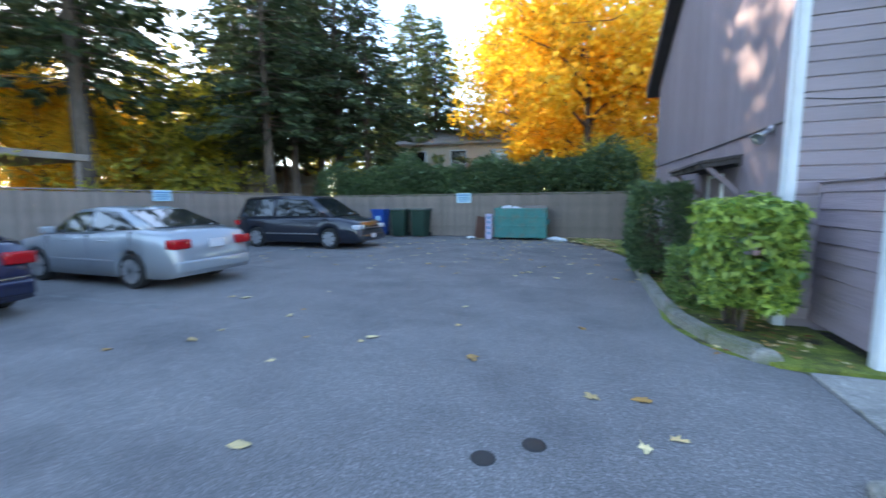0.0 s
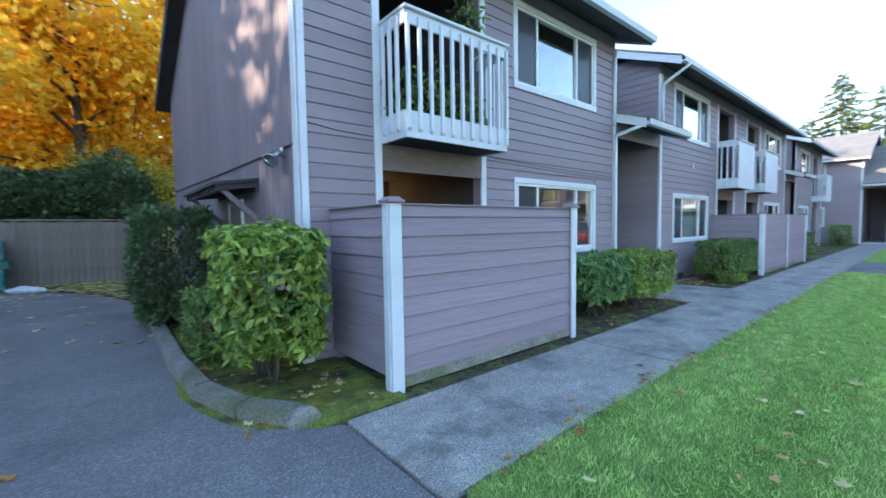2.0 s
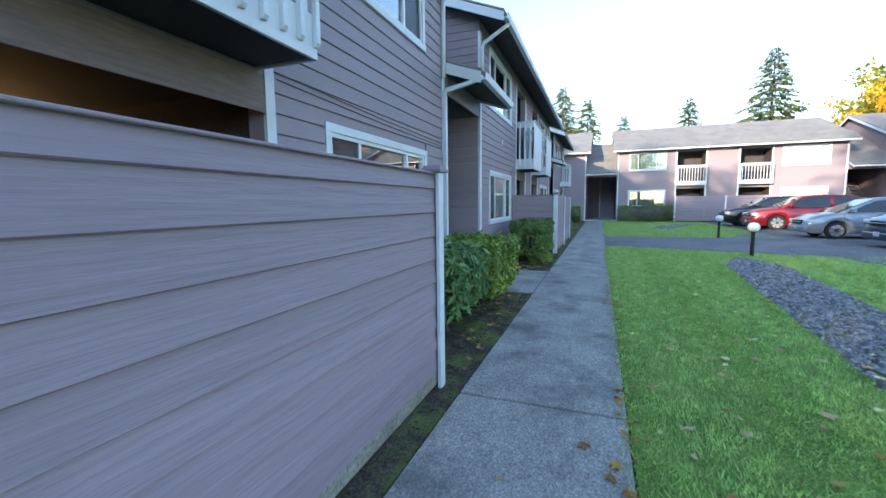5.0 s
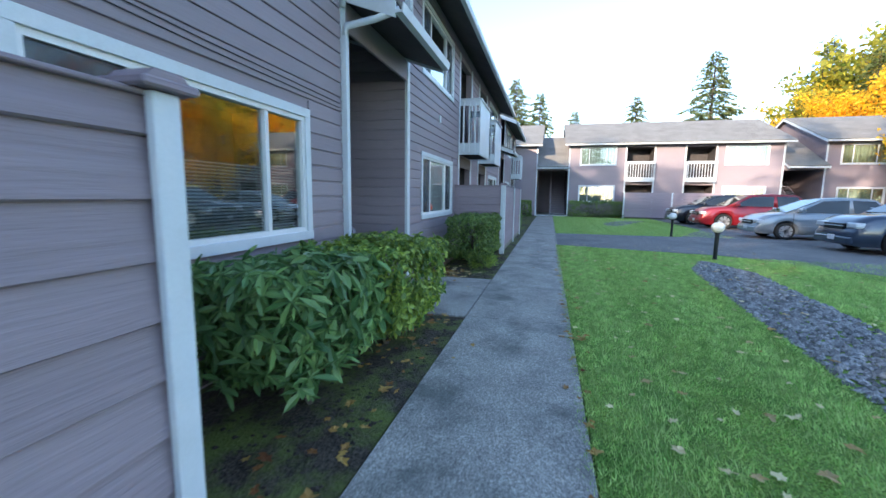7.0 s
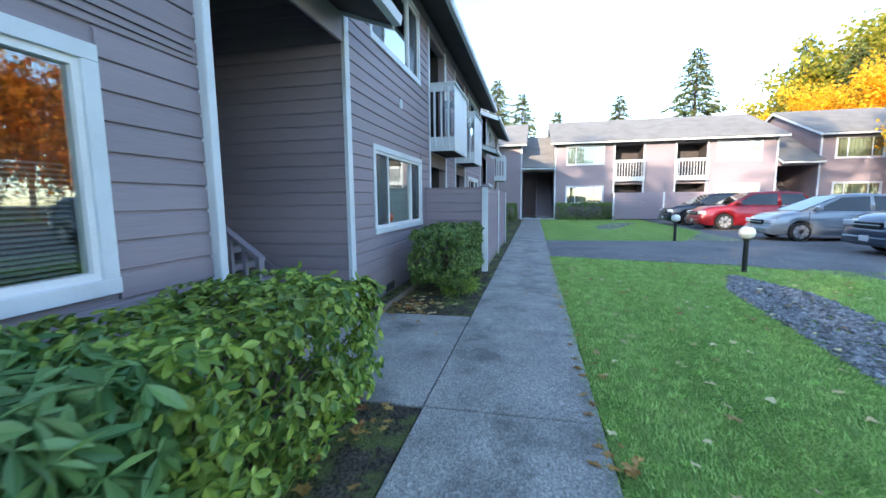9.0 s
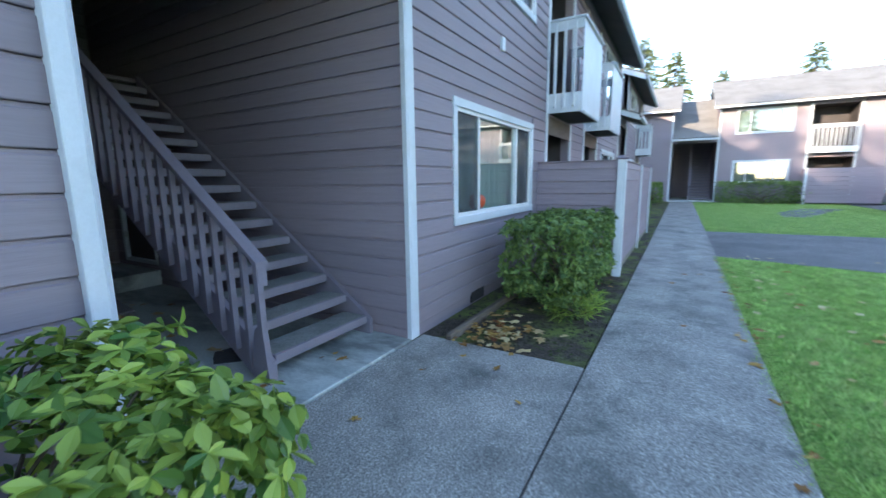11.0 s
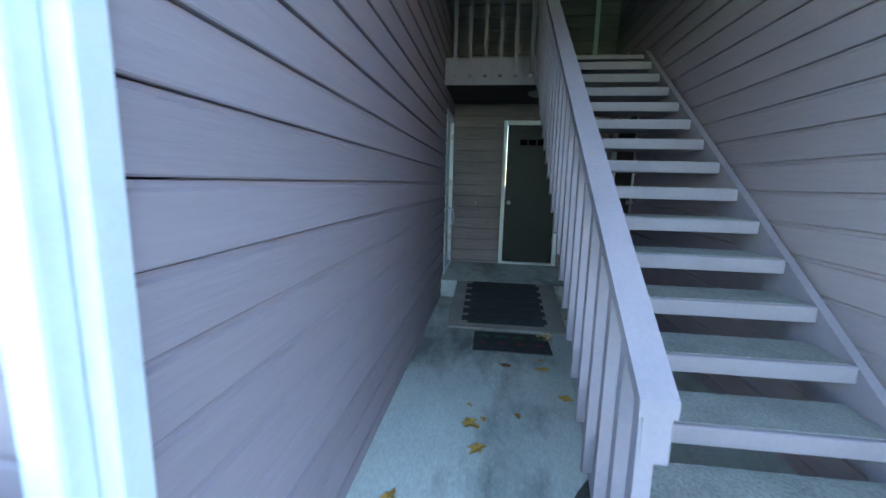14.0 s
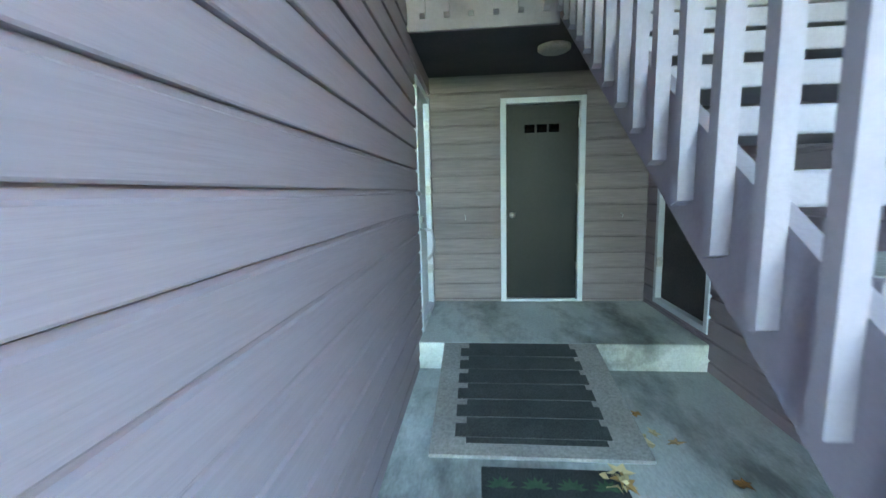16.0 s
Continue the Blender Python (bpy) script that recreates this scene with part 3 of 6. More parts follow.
sec1 = front_section(2.58, 9.17, [((6.0, 8.43), (3.57, 5.26))], "wall_front_1")
sec2 = front_section(11.35, 24.1, [((12.15, 14.68), (15.44, 17.0)), ((20.72, 23.25), (18.4, 19.96))], "wall_front_2")
sec3 = front_section(26.2, 33.0, [((27.05, 29.5), (30.3, 31.9))], "wall_front_3")

# side and inner walls
wall("wall_recess_left", 5.5, 5.6, [(4.46, 5.3, 0.24, 2.28)], pose(9.17, FW, 0, 0, 0, 90), label="lavender-grey lap siding wall of the stairwell")
wall("wall_recess_right", 5.5, 5.6, [(0.28, 1.22, 0.3, 2.28)], pose(11.35, FW + 5.5, 0, 0, 0, -90), label="lavender-grey lap siding wall of the stairwell")
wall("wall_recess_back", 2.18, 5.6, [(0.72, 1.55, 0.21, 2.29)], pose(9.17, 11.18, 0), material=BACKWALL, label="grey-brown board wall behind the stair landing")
wall("wall_recess_left", 5.5, 5.6, [], pose(24.1, FW, 0, 0, 0, 90), boards=False)
wall("wall_recess_right", 5.5, 5.6, [], pose(26.2, FW + 5.5, 0, 0, 0, -90), boards=False)
wall("wall_recess_back", 2.1, 5.6, [], pose(24.1, 11.18, 0), boards=False)
for x0, x1, nm in ((2.58, 9.17, "wall_back_1"), (11.35, 24.1, "wall_back_2"), (26.2, 33.0, "wall_back_3")):
    wall(nm, x1 - x0, WH, [], pose(x1, 15.8, 0, 0, 0, 180), boards=False)

# gable walls: plywood panels with vertical joints
def gable_wall(name, x, facing, panels):
    """Facing -1 looks towards -x."""
    t = 0.12 if facing < 0 else -0.12
    yb = 2 * YR - FW
    bm = prism(bmesh.new(), [(FW + 0.151, 0), (yb - 0.151, 0), (yb - 0.151, 5.3), (YR, 5.3 + SLOPE * (YR - FW)), (FW + 0.151, 5.3)], "x", x, x + t)
    g = thing(name, bm, PLY, "grooved plywood gable wall painted lavender-grey", "wall", kind="structure")
    if panels:
        y = FW + 0.1
        while y < yb - 0.1:
            e = min(y + 0.203, yb - 0.1)
            top0 = 5.33 + SLOPE * (YR - FW - abs(y - YR)) - 0.1
            top1 = 5.33 + SLOPE * (YR - FW - abs(e - YR)) - 0.1
            part("panel", prism(bmesh.new(), [(y + 0.004, 0.12), (e - 0.004, 0.12), (e - 0.004, top1), (y + 0.004, top0)], "x", x + 0.002 * facing * -1, x + facing * 0.01), PLY, g)
            y = e
    return g


gable_wall("wall_gable_1", 2.58, -1, True)
gable_wall("wall_gable_2", 9.17 - 0.151, 1, False)
gable_wall("wall_gable_3", 11.35 + 0.151, -1, False)
gable_wall("wall_gable_4", 24.1 - 0.151, 1, False)
gable_wall("wall_gable_5", 26.2 + 0.151, -1, False)
gable_wall("wall_gable_6", 33.0, 1, False)

gable_roof("roof_1", 2.25, 9.55, 5.1, ZE, YR, SLOPE)
gable_roof("roof_2", 11.0, 24.4, 5.1, ZE, YR, SLOPE)
gable_roof("roof_3", 25.9, 33.3, 5.1, ZE, YR, SLOPE)
gable_roof("roof_breezeway_1", 9.18, 11.34, 5.05, 3.42, YR, 0.36)
gable_roof("roof_breezeway_2", 24.11, 26.19, 5.05, 3.42, YR, 0.36)
for a, b in ((9.18, 11.34), (24.11, 26.19)):
    board("trim", a, b, FW - 0.02, FW + 0.02, 3.3, 3.62, SIDING, "lavender-grey header board over the stairwell")

# corner boards and downspouts
board("trim", 2.55, 2.65, FW - 0.036, FW, 0.02, 5.1, WHITE, "white corner board")
board("trim", 2.535, 2.567, FW - 0.036, FW + 0.1, 0.02, 5.1, WHITE, "white corner board on the gable side")
board("trim", 9.1, 9.17, FW - 0.036, FW, 0.02, 3.6, WHITE, "white corner board")
board("trim", 9.171, 9.2, FW - 0.036, FW + 0.03, 0.02, 3.6, WHITE, "white corner board returning into the stairwell")
board("trim", 11.35, 11.45, FW - 0.036, FW, 0.02, 5.05, WHITE, "white corner board")
board("trim", 11.325, 11.349, FW - 0.036, FW + 0.015, 0.02, 5.05, WHITE, "white corner board returning into the stairwell")
for xx in (24.0, 26.2, 32.92):
    board("trim", xx, xx + 0.1, FW - 0.036, FW, 0.02, 5.05, WHITE, "white corner board")
ds = empty("downspout", pose(0, 0, 0), "white metal downspout on the corner board", "downspout", kind="structure")
part("pipe", rounded(9.092, 9.165, FW - 0.095, FW - 0.037, 0.08, 3.25, 0.01, 2), WHITE, ds)
part("elbow", tube(bmesh.new(), [(9.12, FW - 0.066, 3.2), (9.12, FW - 0.09, 3.3), (9.2, 5.3, 3.38), (9.24, 5.02, 3.47)], 0.038, 10), WHITE, ds, smooth=True)
part("outlet", rounded(9.088, 9.17, FW - 0.13, FW - 0.036, 0.03, 0.12, 0.015, 2), WHITE, ds)
downspout([(9.1, FW - 0.05, 3.5), (9.12, FW - 0.05, 5.0)])
downspout([(11.36, FW - 0.075, 3.75), (11.36, FW - 0.075, 4.7), (11.36, FW - 0.11, 4.8), (11.3, 5.03, 5.08)])

# balconies and headers between floors
balcony(pose(3.56, FW, 2.49), 1.67)
balcony(pose(15.4, FW, 2.5, 0, 0, 0), 1.62, solid_front=True, label="white balcony with a panelled front and open sides")
balcony(pose(18.4, FW, 2.5, 0, 0, 0), 1.62, solid_front=True, label="white balcony with a panelled front and open sides")
balcony(pose(30.28, FW, 2.5, 0, 0, 0), 1.62)

# ---- patio fences ----
def patio_fence(x0, x1, y0, mid=(), group="patio fences"):
    f = empty("patio_fence", pose(0, 0, 0), "lavender-grey board patio fence with white corner posts", "fence", group)
    z = 0.13
    part("base_board", rounded(x0 + 0.1, x1 - 0.02, y0 + 0.03, y0 + 0.07, 0.02, 0.16, 0.005, 1), KERB, f, "mossy weathered base board")
    while z < 1.6:
        h = min(0.181, 1.695 - z)
        prof = [(y0 + 0.042, z + h + 0.004), (y0 + 0.02, z + 0.006), (y0 + 0.03, z), (y0 + 0.05, z), (y0 + 0.05, z + h + 0.006)]
        part("plank", prism(bmesh.new(), prof, "x", x0 + 0.02, x1), FENCE_P, f)
        prof = [(x0 + 0.042, z + h + 0.004), (x0 + 0.02, z + 0.006), (x0 + 0.03, z), (x0 + 0.05, z), (x0 + 0.05, z + h + 0.006)]
        part("plank", prism(bmesh.new(), prof, "y", y0 + 0.052, FW - 0.04), FENCE_P, f)
        prof = [(x1 - 0.036, z + h + 0.006), (x1 - 0.02, z + 0.004), (x1 - 0.026, z), (x1 - 0.05, z), (x1 - 0.05, z + h + 0.006)]
        part("plank", prism(bmesh.new(), prof, "y", y0 + 0.052, FW - 0.04), FENCE_P, f)
        z += 0.181
    part("cap_board", rounded(x0 - 0.005, x1 + 0.005, y0 + 0.012, y0 + 0.075, 1.688, 1.702, 0.004, 1), FENCE_P, f)
    part("cap_board", rounded(x0 + 0.0, x0 + 0.07, y0 + 0.076, FW - 0.04, 1.688, 1.702, 0.005, 1), FENCE_P, f)
    part("cap_board", rounded(x1 - 0.07, x1, y0 + 0.076, FW - 0.04, 1.688, 1.702, 0.005, 1), FENCE_P, f)
    for xx in (x0, *mid, x1 - 0.09):
        bm = rounded(xx, xx + (0.125 if xx == x0 else 0.09), y0 - 0.012, y0 + 0.019, -0.02, 1.7, 0.004, 1)
        part("post", bm, WHITE, f, "white painted corner post")
    part("post", rounded(x0 - 0.012, x0 + 0.019, y0 + 0.02, y0 + 0.1, -0.02, 1.7, 0.004, 1), WHITE, f, "white painted corner post")
    for xx in (x0 + 0.055, x1 - 0.05):
        bm = rounded(xx - 0.09, xx + 0.09, y0 - 0.045, y0 + 0.125, 1.703, 1.73, 0.006, 1)
        prism(bm, [(xx - 0.07, 1.73), (xx + 0.07, 1.73), (xx + 0.045, 1.755), (xx - 0.045, 1.755)], "y", y0 - 0.03, y0 + 0.11)
        part("post_cap", bm, FENCE_P, f, "chamfered post cap")
    return f


patio_fence(2.84, 5.7, 4.385)
patio_fence(14.86, 20.6, 4.38, (17.7,))

# ---- the stairwell ----
stoop = thing("floor_stairwell", rounded(9.17, 11.35, 5.68, 9.95, -0.1, 0.03, 0.008, 1), STOOP, "worn stained concrete floor of the stairwell", "floor", kind="structure")
thing("floor_landing", rounded(9.17, 11.35, 9.95, 11.18, -0.1, 0.235, 0.012, 2), STOOP, "raised worn concrete step before the doors", "floor", kind="structure")
thing("floor_stairwell_far", box(bmesh.new(), 24.1, 26.2, 5.68, 11.18, -0.1, 0.03), STOOP, "worn concrete floor of the second stairwell", "floor", kind="structure")

landing = empty("landing", pose(9.2, FW, 0), "upper timber landing with painted guard rail", "landing", kind="structure")
part("deck", box(bmesh.new(), -0.03, 2.15, 4.22, 5.48, 2.52, 2.76), DARKWOOD_AND_SHADE, landing, "dark landing underside")
part("fascia", rounded(-0.03, 1.02, 4.19, 4.218, 2.48, 2.77, 0.004, 1), STAIRP, landing)
part("nosing", rounded(1.06, 2.08, 4.15, 4.218, 2.72, 2.768, 0.006, 1), STAIRP, landing)
part("handrail", rounded(0.0, 1.0, 4.14, 4.25, 3.7, 3.74, 0.006, 1), STAIRP, landing)
me = finish("baluster", prism(bmesh.new(), [(4.188, 2.56), (4.188, 3.7), (4.15, 3.7), (4.15, 2.58), (4.17, 2.56)], "x", -0.019, 0.019), STAIRP)
for i in range(6):
    share("baluster", me, landing, (0.1 + i * 0.165, 0, 0))


VOID = mat("vent_slot_shade", (0.002, 0.002, 0.002), (0.003, 0.003, 0.003), 6, 0.95, spec=0.0)


def door(name, w, h, m, slab_mat, label, knob="knob", vent=False, hinge_left=False, swing=0.0):
    """Outside towards local -y, frame's outer size w x h from local (0, 0)."""
    d = empty(name, m, label, "door", kind="structure")
    f = 0.055
    bm = bmesh.new()
    for a in ((0, f, -0.03, 0.08, 0, h), (w - f, w, -0.03, 0.08, 0, h), (f, w - f, -0.03, 0.08, h - f, h), (f, w - f, -0.03, 0.08, 0, 0.05)):
        box(bm, *a)
    bmesh.ops.bevel(bm, geom=bm.edges[:], offset=0.003, segments=1, affect="EDGES")
    part("door_frame", bm, WHITE, d, "white painted frame")
    part("door_leaf", rounded(f + 0.004, w - f - 0.004, 0.02, 0.06, 0.052, h - f - 0.004, 0.003, 1), slab_mat, d)
    kx = f + 0.06 if not hinge_left else w - f - 0.06
    bm = lathe(bmesh.new(), [(0.028, 0.0), (0.028, -0.008), (0.012, -0.014), (0.012, -0.03), (0.026, -0.04), (0.03, -0.052), (0.02, -0.066)], (kx, 0.02, 0.93), 14, "y")
    part("door_handle", bm, STEEL, d, "round metal knob", smooth=True)
    if vent:
        # slots are not cut: black plates paint the shade inside them
        for i in range(3):
            part("vent", rounded(0.24 + i * 0.12, 0.34 + i * 0.12, 0.016, 0.0205, h - 0.335, h - 0.255, 0.002, 1), VOID, d, "small vent slot, its inner shade painted as black")
    for z in (0.35, h * 0.55, h - 0.3):
        part("hinge", box(bmesh.new(), (w - f - 0.012) if not hinge_left else f, (w - f + 0.004) if not hinge_left else f + 0.016, -0.034, 0.02, z, z + 0.09), STEEL, d)
    return d


door("door_1", 0.83, 2.08, pose(9.89, 11.18, 0.21), DOORP, "dark grey closet door in a white frame", vent=True)
d2 = door("door_2", 0.84, 2.04, pose(9.17, 10.16, 0.24, 0, 0, 90), WHITE, "white painted flat door in the stairwell wall")
part("door_lever", tube(bmesh.new(), [(0.0, -0.02, 0.86), (0.0, -0.12, 0.85), (0.01, -0.135, 0.75), (-0.03, -0.13, 0.67), (-0.12, -0.1, 0.635)], 0.013, 8), ALLOY, d2, "curved metal lever handle", smooth=True)
part("deadbolt", lathe(bmesh.new(), [(0.02, 0.0), (0.02, -0.02), (0.011, -0.025), (0.011, -0.1), (0.016, -0.11)], (0.0, -0.03, 1.14), 12, "x"), STEEL, d2, "metal deadbolt", smooth=True)
door("door_3", 0.94, 1.98, pose(11.35, 10.92, 0.3, 0, 0, -90), DARKWOOD_AND_SHADE, "dark apartment door beneath the stair", hinge_left=True)
door("door_4", 0.88, 2.04, pose(10.2, 11.179, 2.77), DARKWOOD_AND_SHADE, "brown apartment door on the upper landing")
for x in (9.53, 11.08):
    bm = tube(bmesh.new(), [(x, 11.16, 1.14), (x, 11.12, 1.14), (x, 11.11, 1.12), (x, 11.125, 1.1)], 0.006, 6)
    thing("wall_hook", bm, STEEL, "small metal hook on the board wall", "hook", "hooks beside the closet door", smooth=True)
thing("ceiling_lamp", lathe(bmesh.new(), [(0.02, 2.47), (0.1, 2.475), (0.13, 2.495), (0.13, 2.519)], (10.28, 10.45, 0), 20), LAMPD, "unlit round ceiling lamp under the landing", "ceiling lamp", smooth=True)

sheet("floor_stain", [(10.16, 6.75), (10.22, 6.86), (10.3, 6.97), (10.43, 6.93), (10.55, 6.93), (10.58, 6.8), (10.49, 6.66), (10.4, 6.66), (10.32, 6.59), (10.23, 6.68)], 0.0345, mat("damp_stain", (0.05, 0.052, 0.054), (0.08, 0.08, 0.08), 5, 0.6, fine=0.3), "dark damp stain on the stairwell floor", "stain", 0.05)

# ramp and mats
RAMPW = mat("grey_ramp_board", (0.3, 0.29, 0.27), (0.22, 0.21, 0.2), 3, 0.8, 0.002, 60, fine=0.2)
MATD = mat("dark_grip_strip", (0.03, 0.035, 0.035), (0.05, 0.055, 0.055), 6, 0.85, 0.003, 120, fine=0.4)
ramp = empty("ramp", pose(9.39, 8.87, 0.03), "plywood threshold ramp with dark grip strips", "ramp")
ry = 1.08
sl = math.atan2(0.205, ry)
part("board", prism(bmesh.new(), [(0, 0.0), (ry, 0.0), (ry, 0.205), (0, 0.018)], "x", 0, 1.13), RAMPW, ramp)
for i in range(6):
    a, b = 0.12 + i * 0.155, 0.12 + i * 0.155 + 0.1
    part("grip_strip", prism(bmesh.new(), [(a, 0.02 + a * 0.1735), (b, 0.02 + b * 0.1735), (b, 0.024 + b * 0.1735), (a, 0.024 + a * 0.1735)], "x", 0.13, 0.96), MATD, ramp)
part("grip_sheet", prism(bmesh.new(), [(0.08, 0.0325), (1.07, 0.2045), (1.07, 0.2065), (0.08, 0.0345)], "x", 0.19, 0.93), mat("grip_sheet", (0.03, 0.036, 0.036), (0.05, 0.056, 0.055), 3, 0.85, 0.002, 90, fine=0.3), ramp, "dark worn grip sheet")
dm = thing("doormat", rounded(9.66, 10.32, 8.36, 8.8, 0.03, 0.042, 0.005, 1), MATD, "dark doormat with faded leaf pattern before the ramp", "doormat")
MATG = mat("mat_green_print", (0.05, 0.11, 0.06), (0.07, 0.13, 0.07), 9, 0.9)
MATR = mat("mat_red_print", (0.16, 0.04, 0.04), (0.12, 0.04, 0.06), 9, 0.9)
for i in range(4):
    bm = bmesh.new()
    cx, cy = 9.75 + i * 0.16, 8.66
    for k in range(7):
        t = math.pi * k / 6
        a, r = Vector((cx, cy, 0.0435)), 0.075
        e = a + Vector((math.cos(t), math.sin(t), 0)) * r
        sd = Vector((-math.sin(t), math.cos(t), 0)) * 0.012
        bm.faces.new([bm.verts.new(v) for v in (a, a + (e - a) * 0.5 + sd, e, a + (e - a) * 0.5 - sd)])
    part("leaf_print", bm, MATG, dm)
    part("pot_print", lathe(bmesh.new(), [(0.035, 0.0), (0.035, 0.0015)], (cx, cy - 0.12, 0.042), 10), MATR, dm)

# stair
RISE, RUN, Y1 = 0.1725, 0.245, 0.42
TREADTOP = mat("worn_tread", (0.19, 0.195, 0.18), (0.28, 0.28, 0.26), 5, 0.75, 0.002, 80, fine=0.25)
stair = empty("staircase", pose(9.2, FW, 0), "lavender-grey open-riser timber stair with baluster rail", "stair")
for i in range(1, 16):
    y, z = Y1 + (i - 1) * RUN, 0.03 + i * RISE
    t = part("tread", rounded(1.055, 2.055, y, y + 0.28, z - 0.075, z, 0.008, 2), STAIRP, stair)
    part("tread_top", box(bmesh.new(), 1.07, 2.04, y + 0.025, y + 0.27, z - 0.004, z + 0.0025), TREADTOP, t, "dark worn tread surface")
ye, ze2 = Y1 + 15 * RUN, 0.03 + 16 * RISE
sp = RISE / RUN
for x0 in (1.0, 2.056):
    pts = [(Y1 - 0.03, 0.03), (Y1 + 0.2, 0.03), (ye, ze2 - 0.33 + 0.02), (ye, ze2 + 0.0), (Y1 - 0.03, 0.03 + 0.14)]
    part("stringer", prism(bmesh.new(), pts, "x", x0, x0 + 0.042), STAIRP, stair)


def rail_z(y):
    return 0.904 + 0.732 * (y - 0.4)


part("handrail", prism(bmesh.new(), [(0.4, rail_z(0.4) - 0.045), (4.2, rail_z(4.2) - 0.045), (4.2, rail_z(4.2)), (0.4, rail_z(0.4))], "x", 0.95, 1.042), STAIRP, stair)
part("rail_end", rounded(0.96, 1.035, 0.405, 0.44, 0.73, rail_z(0.4) - 0.03, 0.004, 1), STAIRP, stair)
part("newel", prism(bmesh.new(), [(0.36, 0.03), (0.54, 0.03), (0.54, 0.2), (0.485, 0.42), (0.45, 0.45), (0.45, rail_z(0.45) - 0.04), (0.41, rail_z(0.41) - 0.04), (0.4, 0.4)], "x", 0.955, 0.999), STAIRP, stair)
k = 0
y = 0.58
while y < 4.1:
    zb = 0.99 + 0.705 * (y + FW - 7.55) - 0.0
    zb = max(zb, 0.05)
    bm = prism(bmesh.new(), [(y - 0.018, zb + 0.013), (y + 0.018, zb), (y + 0.018, rail_z(y) - 0.02), (y - 0.018, rail_z(y) - 0.045)], "x", 0.958, 0.998)
    part("baluster", bm, STAIRP, stair)
    y += 0.16
copy_thing(stair, pose(24.1, FW, 0))

# ---- fixtures of the front ----
lampb = empty("wall_lamp", pose(4.75, FW + 2.58, 1.98), "lit warm globe lamp on the patio wall", "wall lamp")
part("bracket", lathe(bmesh.new(), [(0.05, 0.0), (0.05, -0.02), (0.02, -0.03), (0.02, -0.07)], (0, 0.02, 0), 12, "y"), STEEL, lampb)
part("globe", lathe(bmesh.new(), [(0.015, -0.075), (0.045, -0.05), (0.06, 0.0), (0.045, 0.045), (0.015, 0.06)], (0, -0.1, 0), 14), BULB, lampb, "glowing warm glass", smooth=True)
lp = new("lamp_light", bpy.data.lights.new("lamp_light", "POINT"))
lp.data.energy, lp.data.color, lp.data.shadow_soft_size = 0.05, (1.0, 0.6, 0.28), 0.06
lp.matrix_world = pose(4.75, FW + 2.38, 1.98)
for x, z in ((13.4, 3.05),):
    thing("wall_vent", rounded(x - 0.05, x + 0.05, FW - 0.055, FW - 0.018, z - 0.08, z + 0.08, 0.01, 2), WHITE, "small white vent hood on the siding", "vent")
thing("cable", tube(bmesh.new(), [(2.66, FW - 0.03, 2.62), (3.0, FW - 0.03, 2.58), (3.45, FW - 0.026, 2.57)], 0.005, 6), BLACK, "thin dark cable along the siding", "cable")
for zc in (2.62, 2.67):
    thing("cable", tube(bmesh.new(), [(5.4, FW - 0.026, zc - 0.15), (7.2, FW - 0.028, zc - 0.2), (9.05, FW - 0.026, zc - 0.22)], 0.004, 6), BLACK, "thin dark cable along the siding", "cable")
thing("cable", tube(bmesh.new(), [(2.545, 5.75, 2.4), (2.55, 6.2, 2.41), (2.55, 9.2, 2.46), (2.55, 15.6, 2.62)], 0.012, 6), BLACK, "dark cable along the gable wall", "cable")

# floodlight on the gable
fl = empty("floodlight", pose(2.56, 6.15, 2.36), "grey twin-head floodlight on the gable wall", "floodlight")
part("base", lathe(bmesh.new(), [(0.06, 0.0), (0.06, -0.03), (0.03, -0.05)], (0, 0, 0), 12, "x"), STEEL, fl)
for s, nm in ((-1, "head"), (1, "head")):
    bm = lathe(bmesh.new(), [(0.03, 0.0), (0.035, 0.1), (0.075, 0.17), (0.08, 0.2), (0.07, 0.19)], (0, 0, 0), 16)
    bmesh.ops.transform(bm, matrix=pose(-0.05, 0.05 * s, 0.0, 0, -125, 40 * s), verts=bm.verts)
    part(nm, bm, STEEL, fl, smooth=True)

# awning over the gable door
aw = empty("awning", pose(2.57, 7.2, 1.95), "dark lean-to timber awning on the gable wall", "awning")
part("canopy", prism(bmesh.new(), [(0.0, 0.19), (-0.56, 0.11), (-0.56, 0.15), (0.0, 0.23)], "y", 0.0, 2.5), DARKWOOD_AND_SHADE, aw)
part("beam", box(bmesh.new(), -0.5, -0.44, 0.02, 2.48, 0.04, 0.12), DARKWOOD_AND_SHADE, aw)
part("ledger", box(bmesh.new(), -0.04, 0.0, 0.02, 2.48, 0.06, 0.185), DARKWOOD_AND_SHADE, aw)
for y in (0.05, 2.35):
    part("brace", prism(bmesh.new(), [(-0.47, 0.05), (-0.38, 0.05), (0.0, -0.3), (0.0, -0.4)], "y", y, y + 0.07), PLY, aw)
for y in (0.03, 0.64, 1.25, 1.86, 2.4):
    part("rafter", prism(bmesh.new(), [(0.0, 0.11), (-0.52, 0.045), (-0.52, 0.112), (0.0, 0.186)], "y", y, y + 0.05), DARKWOOD_AND_SHADE, aw)
door("door_5", 0.9, 2.05, pose(2.568, 8.95, -0.1, 0, 0, -90), PLY, "lavender-grey service door under the awning")

